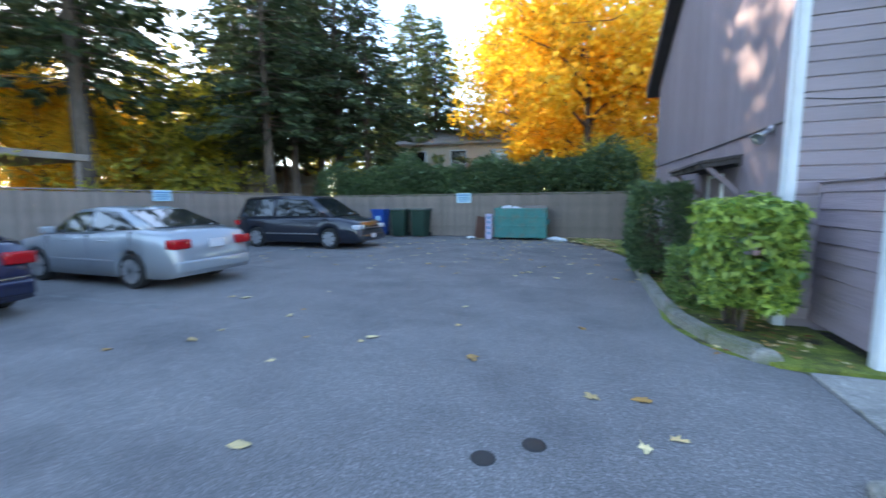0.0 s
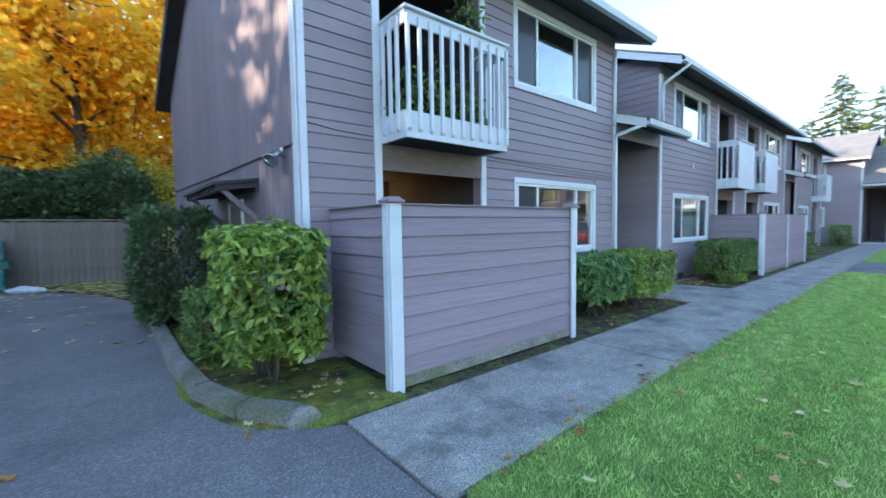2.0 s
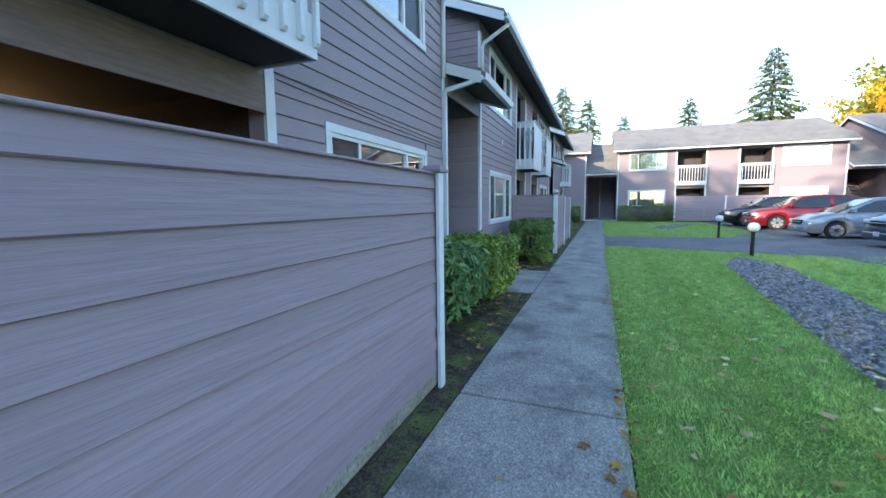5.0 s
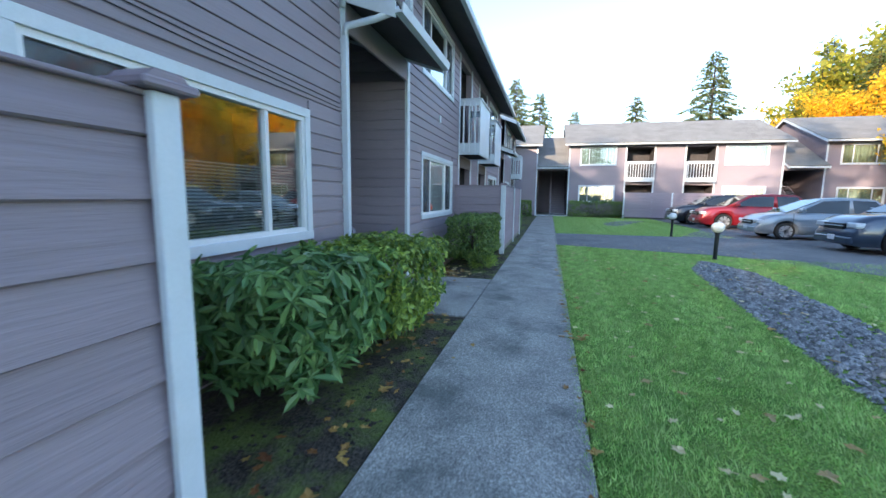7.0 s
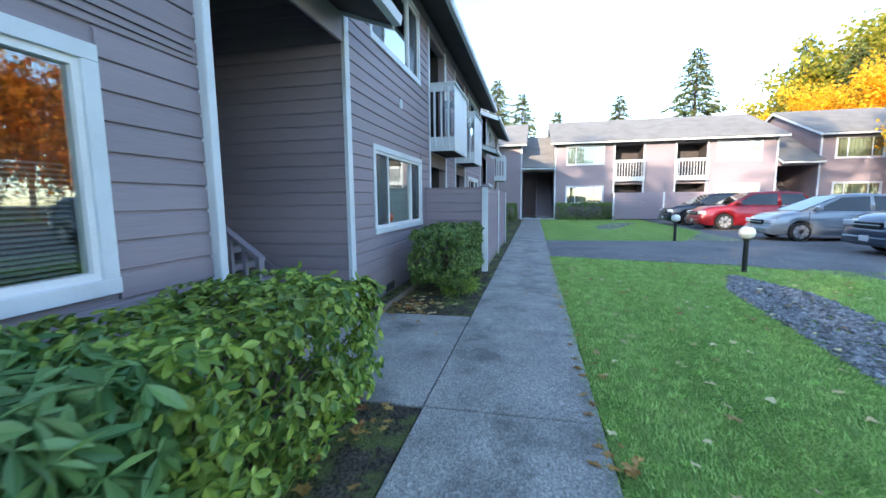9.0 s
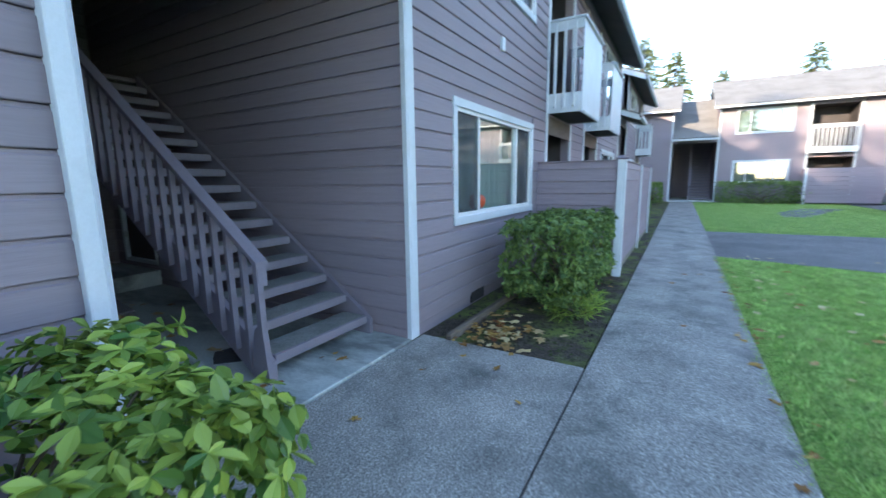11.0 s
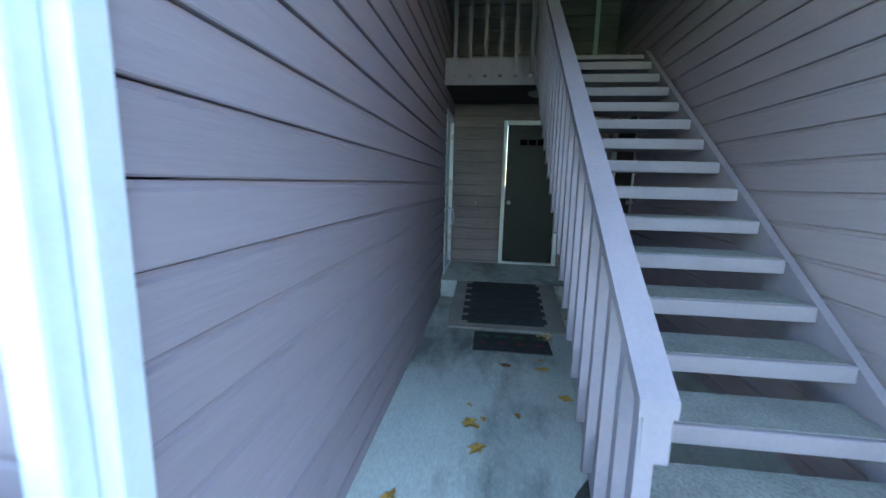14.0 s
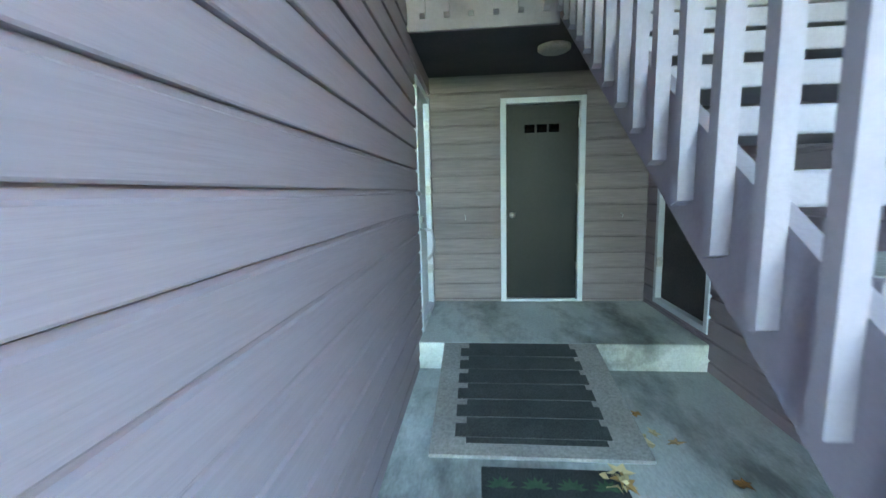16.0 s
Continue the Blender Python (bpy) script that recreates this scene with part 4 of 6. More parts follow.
# balcony clutter
def potted_plant(at, h, pot_mat, leafm, label, seed):
    p = empty("potted_plant", pose(*at), label, "potted plant", "plants on the balcony")
    part("pot", lathe(bmesh.new(), [(0.07, 0.0), (0.1, 0.16), (0.105, 0.18), (0.09, 0.18), (0.085, 0.15)], (0, 0, 0), 14), pot_mat, p, smooth=True)
    rng = np.random.default_rng(seed)
    c = rng.normal(0, 1, (90, 3)) * (0.09, 0.09, h * 0.22) + (0, 0, 0.2 + h * 0.45)
    me = leaf_mesh("foliage", c, rng.normal(0, 1, (90, 3)) + (0, 0, 0.6), rng.uniform(0.07, 0.13, 90), 0.4, leafm, rng)
    share("foliage", me, p)
    return p


def leaf_mesh(name, c, d, ln, wr, material, rng, fold=0.25, fine=True):
    """Leaves at c, pointing along d, with lengths ln and width ratio wr; each a folded blade."""
    n = len(c)
    d = d / np.linalg.norm(d, axis=1)[:, None]
    up = rng.normal(0, 0.5, (n, 3)) + (0, 0, 1.0)
    s = np.cross(d, up)
    s /= np.linalg.norm(s, axis=1)[:, None] + 1e-9
    nr = np.cross(s, d)
    L, Wd = ln[:, None], (ln * wr)[:, None] * 0.5
    if fine:
        rows = ((0.25, 0.62, 0.0), (0.55, 1.0, 0.02), (0.84, 0.58, 0.07))
        side = [[c + d * L * a + sg * s * Wd * w + nr * Wd * fold * w - nr * L * q for a, w, q in rows] for sg in (1, -1)]
        P = [c, *side[0], c + d * L - nr * L * 0.1, *side[1][::-1]]
        V = np.stack(P, 1).reshape(-1, 3)
        b = np.arange(n)[:, None] * 8
        F = np.concatenate([b + [0, 1, 2, 3, 4], b + [0, 4, 5, 6, 7]])
    else:
        P = [c, c + d * L * 0.45 + s * Wd + nr * Wd * fold, c + d * L, c + d * L * 0.45 - s * Wd + nr * Wd * fold]
        V = np.stack(P, 1).reshape(-1, 3)
        b = np.arange(n)[:, None] * 4
        F = np.concatenate([b + [0, 1, 2], b + [0, 2, 3]])
    return mesh_np(name, V.tolist(), F.tolist(), material)


LIME = mat("lime_pot", (0.2, 0.5, 0.03), (0.24, 0.55, 0.04), 3, 0.4)
TEALP = mat("teal_pot", (0.05, 0.3, 0.34), (0.06, 0.33, 0.36), 3, 0.4)
for i, (x, h, pm) in enumerate(((3.75, 0.5, LIME), (4.0, 0.7, WHITE), (4.25, 0.9, TEALP), (4.5, 0.45, TERRA), (4.72, 0.6, BLACK), (5.0, 0.5, LIME))):
    potted_plant((x, FW - 0.3 + 0.12 * (i % 2), 2.61), h, pm, LAUREL if i % 2 else BOXLEAF, "small leafy plant in a coloured pot on the balcony", 40 + i)
hb = empty("hanging_basket", pose(4.95, FW - 0.1, 4.35), "hanging basket with trailing green leaves", "hanging plant")
part("basket", lathe(bmesh.new(), [(0.03, -0.12), (0.1, -0.08), (0.13, 0.0), (0.11, 0.0)], (0, 0, 0), 14), BLACK, hb, smooth=True)
part("chain", tube(bmesh.new(), [(0, 0, 0), (0, 0, 0.62)], 0.005, 5), STEEL, hb)
rng = np.random.default_rng(5)
share("foliage", leaf_mesh("foliage", rng.normal(0, 1, (160, 3)) * (0.1, 0.1, 0.12), rng.normal(0, 1, (160, 3)) + (0, 0, -0.4), rng.uniform(0.08, 0.15, 160), 0.3, BOXLEAF, rng), hb)
pk = empty("pumpkin", pose(12.95, FW + 0.1, 1.09), "orange pumpkin on the window sill", "pumpkin")
bm = bmesh.new()
bmesh.ops.create_uvsphere(bm, u_segments=24, v_segments=12, radius=0.11)
for v in bm.verts:
    v.co *= 1 + 0.06 * math.cos(8 * math.atan2(v.co.y, v.co.x))
    v.co.z *= 0.85
    v.co.z += 0.09
part("fruit", bm, TERRA, pk, smooth=True)
part("stalk", tube(bmesh.new(), [(0, 0, 0.17), (0.01, 0, 0.23)], [0.015, 0.01], 6), BARK, pk)

# ---- shrubs ----
def shrub(name, x0, x1, y0, y1, z0, z1, n, ln, wr, leafm, label, seed, whorl=0, round_=0.25, stems=7, up=0.5, droop=0.15):
    """A clipped shrub: leaves over a rounded box with an uneven face, darker gaps, and stems from the ground."""
    rng = np.random.default_rng(seed)
    cx, cy = (x0 + x1) / 2, (y0 + y1) / 2
    s = empty(name, pose(cx, cy, 0), label, "shrub", "shrubs along the building")
    half = np.array([(x1 - x0) / 2, (y1 - y0) / 2, (z1 - z0) / 2])
    p = rng.uniform(-1, 1, (n, 3))
    ax = rng.choice(3, n, p=np.array([half[1] * half[2], half[0] * half[2], half[0] * half[1]]) / (half[1] * half[2] + half[0] * half[2] + half[0] * half[1]))
    sg = np.where(rng.random(n) < 0.5, -1, 1)
    p[np.arange(n), ax] = sg * rng.beta(6, 1.1, n)
    r = np.linalg.norm(p, axis=1) / np.max(np.abs(p), axis=1)
    p = p / (1 + round_ * (r - 1))[:, None]
    nrm = p ** 5
    nrm /= np.linalg.norm(nrm, axis=1)[:, None] + 1e-9
    wob = np.array([noise.noise(Vector(v) * 2.1 + Vector((seed, 0, 0))) for v in p])
    wob2 = np.array([noise.noise(Vector(v) * 5.3 + Vector((0, seed, 0))) for v in p])
    p = p * (1 + 0.17 * wob + 0.1 * wob2)[:, None]
    c = p * half + (0, 0, (z0 + z1) / 2)
    c[:, 2] = np.maximum(c[:, 2], 0.06)
    if whorl:
        cc, dd = [], []
        for q, nn in zip(c, nrm):
            a = Vector(nn + rng.normal(0, 0.25, 3) + (0, 0, up)).normalized()
            e1 = a.orthogonal().normalized()
            e2 = a.cross(e1)
            ph = rng.uniform(0, 6.28)
            for k in range(whorl):
                t = ph + 6.283 * k / whorl + rng.normal(0, 0.2)
                dd.append(e1 * math.cos(t) + e2 * math.sin(t) + a * rng.uniform(-0.35, 0.5) + Vector((0, 0, -droop)))
                cc.append(q)
        c, d = np.array(cc), np.array([tuple(v) for v in dd])
    else:
        d = nrm * 0.7 + rng.normal(0, 0.6, (n, 3)) + (0, 0, up)
    share("foliage", leaf_mesh("foliage", c, d, rng.uniform(0.5, 1.3, len(c)) * ln, wr, leafm, rng), s)
    bm = bmesh.new()
    for i in range(stems):
        a = Vector((rng.uniform(-0.4, 0.4) * half[0], rng.uniform(-0.4, 0.4) * half[1], -0.05))
        for j in range(4):
            e = Vector((rng.uniform(-0.95, 0.95) * half[0], rng.uniform(-0.95, 0.95) * half[1], rng.uniform(0.5, 0.95) * z1))
            mid = a.lerp(e, 0.45) + Vector((0, 0, 0.15 * z1))
            tube(bm, [a, mid, e], [0.016, 0.01, 0.004], 5, False)
    part("branch_frame", bm, BARK, s)
    return s


shrub("shrub", 1.68, 2.56, 4.9, 6.0, 0.32, 1.53, 1500, 0.092, 0.48, LAUREL, "yellow-green broadleaf shrub by the gable corner", 11, up=0.25, stems=3, whorl=6)
shrub("shrub", 1.6, 2.25, 6.1, 7.2, 0.03, 0.8, 2800, 0.07, 0.5, BOXLEAF, "low dark-green shrub at the kerb", 12)
shrub("shrub", 1.2, 2.25, 8.3, 9.7, 0.15, 1.82, 8500, 0.085, 0.48, IVY, "dark-green clipped shrub by the gable", 13)
shrub("shrub", 6.5, 7.85, 4.52, 5.45, 0.3, 1.0, 620, 0.13, 0.33, RHODO, "dark rhododendron with drooping leaf whorls beside the path", 14, whorl=7, up=0.2, droop=0.42)
shrub("shrub", 7.6, 9.15, 4.36, 5.45, 0.2, 1.02, 1900, 0.062, 0.5, LAUREL, "light-green broadleaf hedge shrub beside the path", 15, up=0.35, whorl=6)
shrub("shrub", 12.3, 14.75, 4.4, 5.35, 0.16, 1.04, 2000, 0.058, 0.5, BOXLEAF, "clipped green hedge shrub under the window", 16, up=0.3, whorl=6)
shrub("shrub", 20.9, 23.9, 4.5, 5.4, 0.1, 1.0, 2600, 0.09, 0.45, BOXLEAF, "clipped green hedge shrub near the second stairwell", 17)
shrub("shrub", 12.4, 13.4, 4.33, 4.85, 0.02, 0.2, 900, 0.1, 0.12, LAUREL, "low feathery green plant in the bed", 18, round_=0.6, stems=2)

# ---- the far block, facing the lawn ----
FAR = pose(37.0, 8.9, 0.1, 0, 0, -90)
FX = 37.0


def far_m(u, v=0.0, z=0.0):
    return FAR @ pose(u, v, z)


def far_section(u0, u1, wins, opens, nm):
    holes = []
    for a, b in wins:
        holes += [(a - u0, b - u0, 0.965, 2.255), (a - u0, b - u0, 3.66, 5.03)]
    for c, d in opens:
        holes += [(c - u0, d - u0, 0.3, 2.3), (c - u0, d - u0, 2.62, 4.95)]
    wall(nm, u1 - u0, WH, holes, far_m(u0), boards=False, z0=-0.2, label="lavender-grey siding front of the far block")
    for a, b in wins:
        window(a, b, 0.965, 2.255, FAR, fill="curtain")
        window(a, b, 3.66, 5.03, FAR, fill="curtain")
    for c, d in opens:
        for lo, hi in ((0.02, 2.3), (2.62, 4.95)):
            # dark lining colour stands for the shade in the far recesses
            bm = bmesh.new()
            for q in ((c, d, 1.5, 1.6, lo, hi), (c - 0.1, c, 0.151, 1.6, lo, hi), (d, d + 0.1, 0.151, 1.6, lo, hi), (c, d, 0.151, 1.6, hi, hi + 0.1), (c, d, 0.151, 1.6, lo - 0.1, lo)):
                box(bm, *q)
            thing("wall_recess", bm, DARKWOOD_AND_SHADE, "inside of a balcony recess, shade put into its dark colour", "wall", kind="structure", m=FAR)
        for x in (c - 0.1, d):
            thing("trim", box(bmesh.new(), x, x + 0.1, -0.03, 0, 0.1, 5.05), WHITE, "white trim board beside the balcony opening", "trim", kind="structure", m=FAR)
        balcony(far_m(c, 0, 2.5), d - c, 0.5, label="white timber balcony on the far block")
    for x in (u0, u1 - 0.1):
        thing("trim", box(bmesh.new(), x, x + 0.1, -0.03, 0, -0.1, 5.05), WHITE, "white corner board of the far block", "trim", kind="structure", m=FAR)
    yb = 10.1
    for x, t in ((u0, 0.12), (u1 - 0.12, 0.12)):
        thing("wall_gable", prism(bmesh.new(), [(0.151, -0.2), (yb, -0.2), (yb, 5.3), (5.05, 5.3 + SLOPE * 5.05), (0.151, 5.3)], "x", x, x + t), PLY, "grey plywood gable wall of the far block", "wall", kind="structure", m=FAR)
    gable_roof("roof_far", u0 - 0.3, u1 + 0.3, -0.6, ZE, 5.05, SLOPE, FAR)


far_section(0.0, 4.6, [(1.2, 2.9)], [], "wall_far_1")
far_section(6.85, 20.55, [(7.63, 10.18), (17.06, 19.67)], [(10.85, 12.65), (14.7, 16.5)], "wall_far_2")
far_section(22.8, 36.5, [(23.6, 26.2), (33.1, 35.7)], [(26.9, 28.7), (30.6, 32.4)], "wall_far_3")
for a, b in ((4.6, 6.85), (20.55, 22.8)):
    gable_roof("roof_far_breezeway", a + 0.01, b - 0.01, -0.65, 3.42, 5.05, 0.5, FAR)
    thing("wall_far_recess", box(bmesh.new(), a, b, 5.5, 5.6, -0.2, 5.2), SIDING, "shaded back wall of a far stairwell", "wall", kind="structure", m=FAR)
    thing("trim", box(bmesh.new(), a, b, -0.02, 0.02, 3.3, 3.62), SIDING, "header board over a far stairwell", "trim", kind="structure", m=FAR)
    thing("floor_far_recess", box(bmesh.new(), a, b, -0.3, 5.5, -0.3, -0.02), STOOP, "concrete floor of a far stairwell", "floor", kind="structure", m=FAR)
    copy_thing(stair, far_m(a + 0.05, 0, -0.05))
ff = empty("patio_fence", FAR, "lavender-grey board patio fence of the far block", "fence", "patio fences")
z = 0.0
while z < 1.6:
    part("plank", prism(bmesh.new(), [(-1.22, z + 0.21), (-1.235, z), (-1.2, z), (-1.2, z + 0.21)], "x", 10.7, 16.7), FENCE_P, ff)
    z += 0.216
for x in (10.6, 13.65, 16.7):
    part("post", box(bmesh.new(), x, x + 0.1, -1.25, -1.2, -0.1, 1.74), WHITE, ff, "white post")
for x in (10.7, 16.7):
    part("side", box(bmesh.new(), x, x + 0.04, -1.2, -0.031, -0.1, 1.7), FENCE_P, ff)
shrub("shrub", 35.6, 36.7, -1.9, 2.0, 0.05, 1.15, 3000, 0.12, 0.5, BOXLEAF, "long clipped hedge before the far block", 21)
shrub("shrub", 33.6, 36.4, 4.6, 5.4, 0.05, 1.15, 1600, 0.12, 0.5, BOXLEAF, "clipped hedge beside the far path end", 22)

# ---- lawn, gravel, fallen leaves, bollards ----
rng = np.random.default_rng(7)


def blades(n, x0, x1, y0, y1, h, keep):
    p = np.stack([rng.uniform(x0, x1, n), rng.uniform(y0, y1, n)], 1)
    p = p[keep(p[:, 0], p[:, 1])]
    n = len(p)
    t = rng.uniform(0, 6.283, n)
    w = rng.uniform(0.0025, 0.006, n)
    hh = rng.uniform(0.5, 1.2, n) * h
    b = np.c_[p, np.zeros(n)]
    s = np.c_[np.cos(t) * w, np.sin(t) * w, np.zeros(n)]
    lean = 0.5 * np.sin(p[:, 1] * 5.5)
    tip = b + np.c_[(rng.normal(0, 0.5, n) + lean) * hh, rng.normal(0, 0.5, n) * hh, hh]
    return np.stack([b - s, b + s, tip], 1).reshape(-1, 3)


def gravel_y(x):
    return 0.16 - 0.094 * (x - 12)


def on_lawn(x, y):
    g = (x > 6.5) & (x < 15.0) & (np.abs(y - gravel_y(x) + 0.06) < 0.56 * np.minimum(1, (15.2 - x) / 1.5))
    edge = np.where(y > 2, 2.05 + 0.45 * np.clip((y - 2.0) / 1.0, 0, 1) ** 1.5, 1.75 + 0.15 * y)
    lane = (x > 16.2 - 0.3 * (y < 0)) & (x < 21.7) & (x - 17.2 > -0.35 * (3.05 - y) * 0.8)
    return ~g & ~lane & (x > edge)


V = np.concatenate([blades(330000, 1.7, 17.5, -2.4, 3.07, 0.045, on_lawn), blades(30000, 2, 17, -6, -2.4, 0.05, on_lawn), blades(50000, 20.5, 36, -3.4, 3.04, 0.045, on_lawn)])
tagged(new("grass", mesh_np("grass", V.tolist(), np.arange(len(V)).reshape(-1, 3).tolist(), BLADE)), "short mown green grass blades", "grass", kind="stuff")


def scatter_mesh(name, pts, size, zs, material, label, flat=0.55):
    """Small rough stones."""
    base = np.array([(1, 0, 0), (0, 1, 0), (-1, 0, 0), (0, -1, 0), (0, 0, 1), (0, 0, -1)], float)
    f = np.array([(0, 1, 4), (1, 2, 4), (2, 3, 4), (3, 0, 4), (1, 0, 5), (2, 1, 5), (3, 2, 5), (0, 3, 5)])
    n = len(pts)
    v = base[None] * rng.uniform(0.5, 1.3, (n, 6, 1)) * (size * rng.uniform(0.5, 1.4, (n, 1, 1))) * np.array([1, 1, flat])
    t = rng.uniform(0, 6.283, n)
    c, s = np.cos(t)[:, None], np.sin(t)[:, None]
    v = np.stack([v[:, :, 0] * c - v[:, :, 1] * s, v[:, :, 0] * s + v[:, :, 1] * c, v[:, :, 2]], 2) + np.c_[pts, np.full(n, zs)][:, None]
    F = (f[None] + 6 * np.arange(n)[:, None, None]).reshape(-1, 3)
    return tagged(new(name, mesh_np(name, v.reshape(-1, 3).tolist(), F.tolist(), material)), label, "gravel", kind="stuff")


gp = np.stack([rng.uniform(6.3, 15.0, 5200), rng.uniform(-0.62, 0.5, 5200)], 1)
gp[:, 1] = gp[:, 1] * np.minimum(1, (15.2 - gp[:, 0]) / 1.5) + gravel_y(gp[:, 0])
scatter_mesh("gravel", gp, 0.042, 0.015, GRAVEL, "grey crushed stone strip in the lawn")
gp = np.stack([rng.uniform(27, 32, 900), rng.uniform(-2.6, 0.4, 900)], 1)
gp = gp[np.abs(gp[:, 1] + 0.6 + 0.45 * (gp[:, 0] - 29.5)) < 0.7]
scatter_mesh("gravel", gp, 0.06, 0.012, GRAVEL, "grey crushed stone patch near the far block")
gp = np.stack([rng.uniform(2.9, 9.3, 1000), rng.uniform(4.27, 5.6, 1000)], 1)
gp = np.concatenate([gp, np.stack([rng.uniform(11.65, 14.8, 1300), rng.uniform(4.27, 5.65, 1300)], 1)])
scatter_mesh("bark_chips", gp, 0.02, 0.0, SOIL, "dark bark chips on the planting bed", 0.4)


def leaf_litter(name, pts, zs, size, material, label):
    """Fallen lobed leaves lying flat with curled tips."""
    n = len(pts)
    k = 11
    ang = np.linspace(0, 2 * np.pi, k, endpoint=False)
    rad = np.where(np.arange(k) % 2 == 0, 1.0, 0.52)
    t = rng.uniform(0, 6.283, (n, 1))
    sz = size * rng.uniform(0.55, 1.35, (n, 1))
    r = rad[None] * sz * rng.uniform(0.8, 1.2, (n, k))
    asp = rng.uniform(0.55, 1.0, (n, 1))
    x, y = r * np.cos(ang)[None], r * np.sin(ang)[None] * asp
    xx, yy = x * np.cos(t) - y * np.sin(t), x * np.sin(t) + y * np.cos(t)
    zz = rng.uniform(0.002, 0.3, (n, k)) * sz
    v = np.stack([xx + pts[:, :1], yy + pts[:, 1:2], zz + np.asarray(zs).reshape(-1, 1)], 2)
    cen = np.c_[pts, np.asarray(zs) + 0.004 + 0 * pts[:, 0]][:, None]
    V = np.concatenate([cen, v], 1).reshape(-1, 3)
    b = np.arange(n)[:, None, None] * (k + 1)
    F = np.stack([np.zeros(k, int), 1 + np.arange(k), 1 + (np.arange(k) + 1) % k], 1)[None] + b
    return tagged(new(name, mesh_np(name, V.tolist(), F.reshape(-1, 3).tolist(), material)), label, "fallen leaves", kind="stuff")


def pts_in(n, x0, x1, y0, y1):
    return np.stack([rng.uniform(x0, x1, n), rng.uniform(y0, y1, n)], 1)


thing("edging_log", rounded(11.5, 14.6, 5.36, 5.42, -0.02, 0.07, 0.015, 2), mat("weathered_log", (0.13, 0.1, 0.075), (0.2, 0.16, 0.13), 4, 0.9, 0.006, 40, stretch=(0.1, 1, 1), fine=0.3), "weathered timber edging along the wall bed", "edging")
for x in (6.8, 12.55, 22.0):
    vt = empty("foundation_vent", pose(x, FW - 0.012, 0.03), "dark foundation vent low in the siding", "vent", "foundation vents")
    part("frame", rounded(0, 0.36, -0.012, 0.0, 0.0, 0.13, 0.004, 1), BLACK, vt)
    for j in range(4):
        part("slat", box(bmesh.new(), 0.02, 0.34, -0.018, -0.012, 0.015 + j * 0.03, 0.027 + j * 0.03), DARKWOOD_AND_SHADE, vt)
a = pts_in(430, 2.6, 17.5, -2.0, 3.0)
leaf_litter("fallen_leaves", a, np.full(len(a), 0.036), 0.046, FALLEN, "scattered pale fallen leaves on the lawn")
a = np.concatenate([pts_in(110, 2.6, 17, 2.9, 3.14), pts_in(10, 2.6, 16, 3.2, 4.2), pts_in(6, 9.5, 11.5, 4.4, 5.6)])
leaf_litter("fallen_leaves", a, np.full(len(a), 0.022), 0.038, FALLEN_DK, "brown and yellow fallen leaves along the path")
a = np.concatenate([pts_in(170, -9, 1.4, 8, 16.6), pts_in(150, -4, 1.3, 14.2, 16.8), pts_in(20, -5, 1.5, 2.2, 6), pts_in(30, -9, 0, 13, 16.5)])
leaf_litter("fallen_leaves", a, np.full(len(a), 0.003), 0.07, FALLEN, "scattered yellow fallen leaves on the asphalt")
a = np.concatenate([rng.normal(0, 1, (40, 2)) * (0.18, 0.12) + (11.85, 5.12), pts_in(22, 11.7, 14.7, 4.3, 5.3), pts_in(70, 5.8, 9.3, 4.28, 4.8), pts_in(150, 1.6, 2.75, 4.4, 9.0)])
leaf_litter("fallen_leaves", a, np.full(len(a), 0.03), 0.045, FALLEN_DK, "brown and orange fallen leaves on the planting bed")
a = pts_in(110, 1.66, 2.75, 4.45, 8.5)
leaf_litter("fallen_leaves", a, np.full(len(a), 0.034), 0.05, FALLEN, "pale yellow fallen leaves on the mossy bed")
a = pts_in(420, -1.0, 1.3, 12.6, 16.8)
a = a[a[:, 0] > 1.2 - (a[:, 1] - 12.4) * 0.5]
leaf_litter("fallen_leaves", a, np.full(len(a), 0.035), 0.075, FALLEN, "yellow fallen leaves heaped on the moss")
a = np.concatenate([pts_in(9, 9.3, 10.0, 6.2, 8.5), pts_in(14, 10.2, 10.9, 7.6, 9.6), pts_in(5, 9.3, 11.0, 5.7, 6.2)])
leaf_litter("fallen_leaves", a, np.full(len(a), 0.034), 0.05, FALLEN_DK, "curled brown fallen leaves on the stairwell floor")
a = np.concatenate([pts_in(7, 10.25, 10.85, 8.3, 9.3), pts_in(2, 10.3, 10.6, 6.5, 7.0)])
leaf_litter("fallen_leaves", a, np.full(len(a), 0.034), 0.075, FALLEN, "yellow fallen leaves on the stairwell floor")
a = rng.normal(0, 1, (60, 2)) * (0.25, 0.16) + (11.95, 5.0)
leaf_litter("fallen_leaves", a, np.full(len(a), 0.012), 0.055, FALLEN, "yellow fallen leaves heaped on the bed corner")
tagged(new("fallen_leaf", mesh_np("fallen_leaf", [(-1.66, 1.74, 0.004), (-1.6, 1.715, 0.014), (-1.54, 1.735, 0.006), (-1.49, 1.78, 0.02), (-1.54, 1.81, 0.006), (-1.62, 1.8, 0.016)], [(0, 1, 2, 3, 4, 5)], FALLEN)), "large yellow fallen leaf on the asphalt", "leaf")


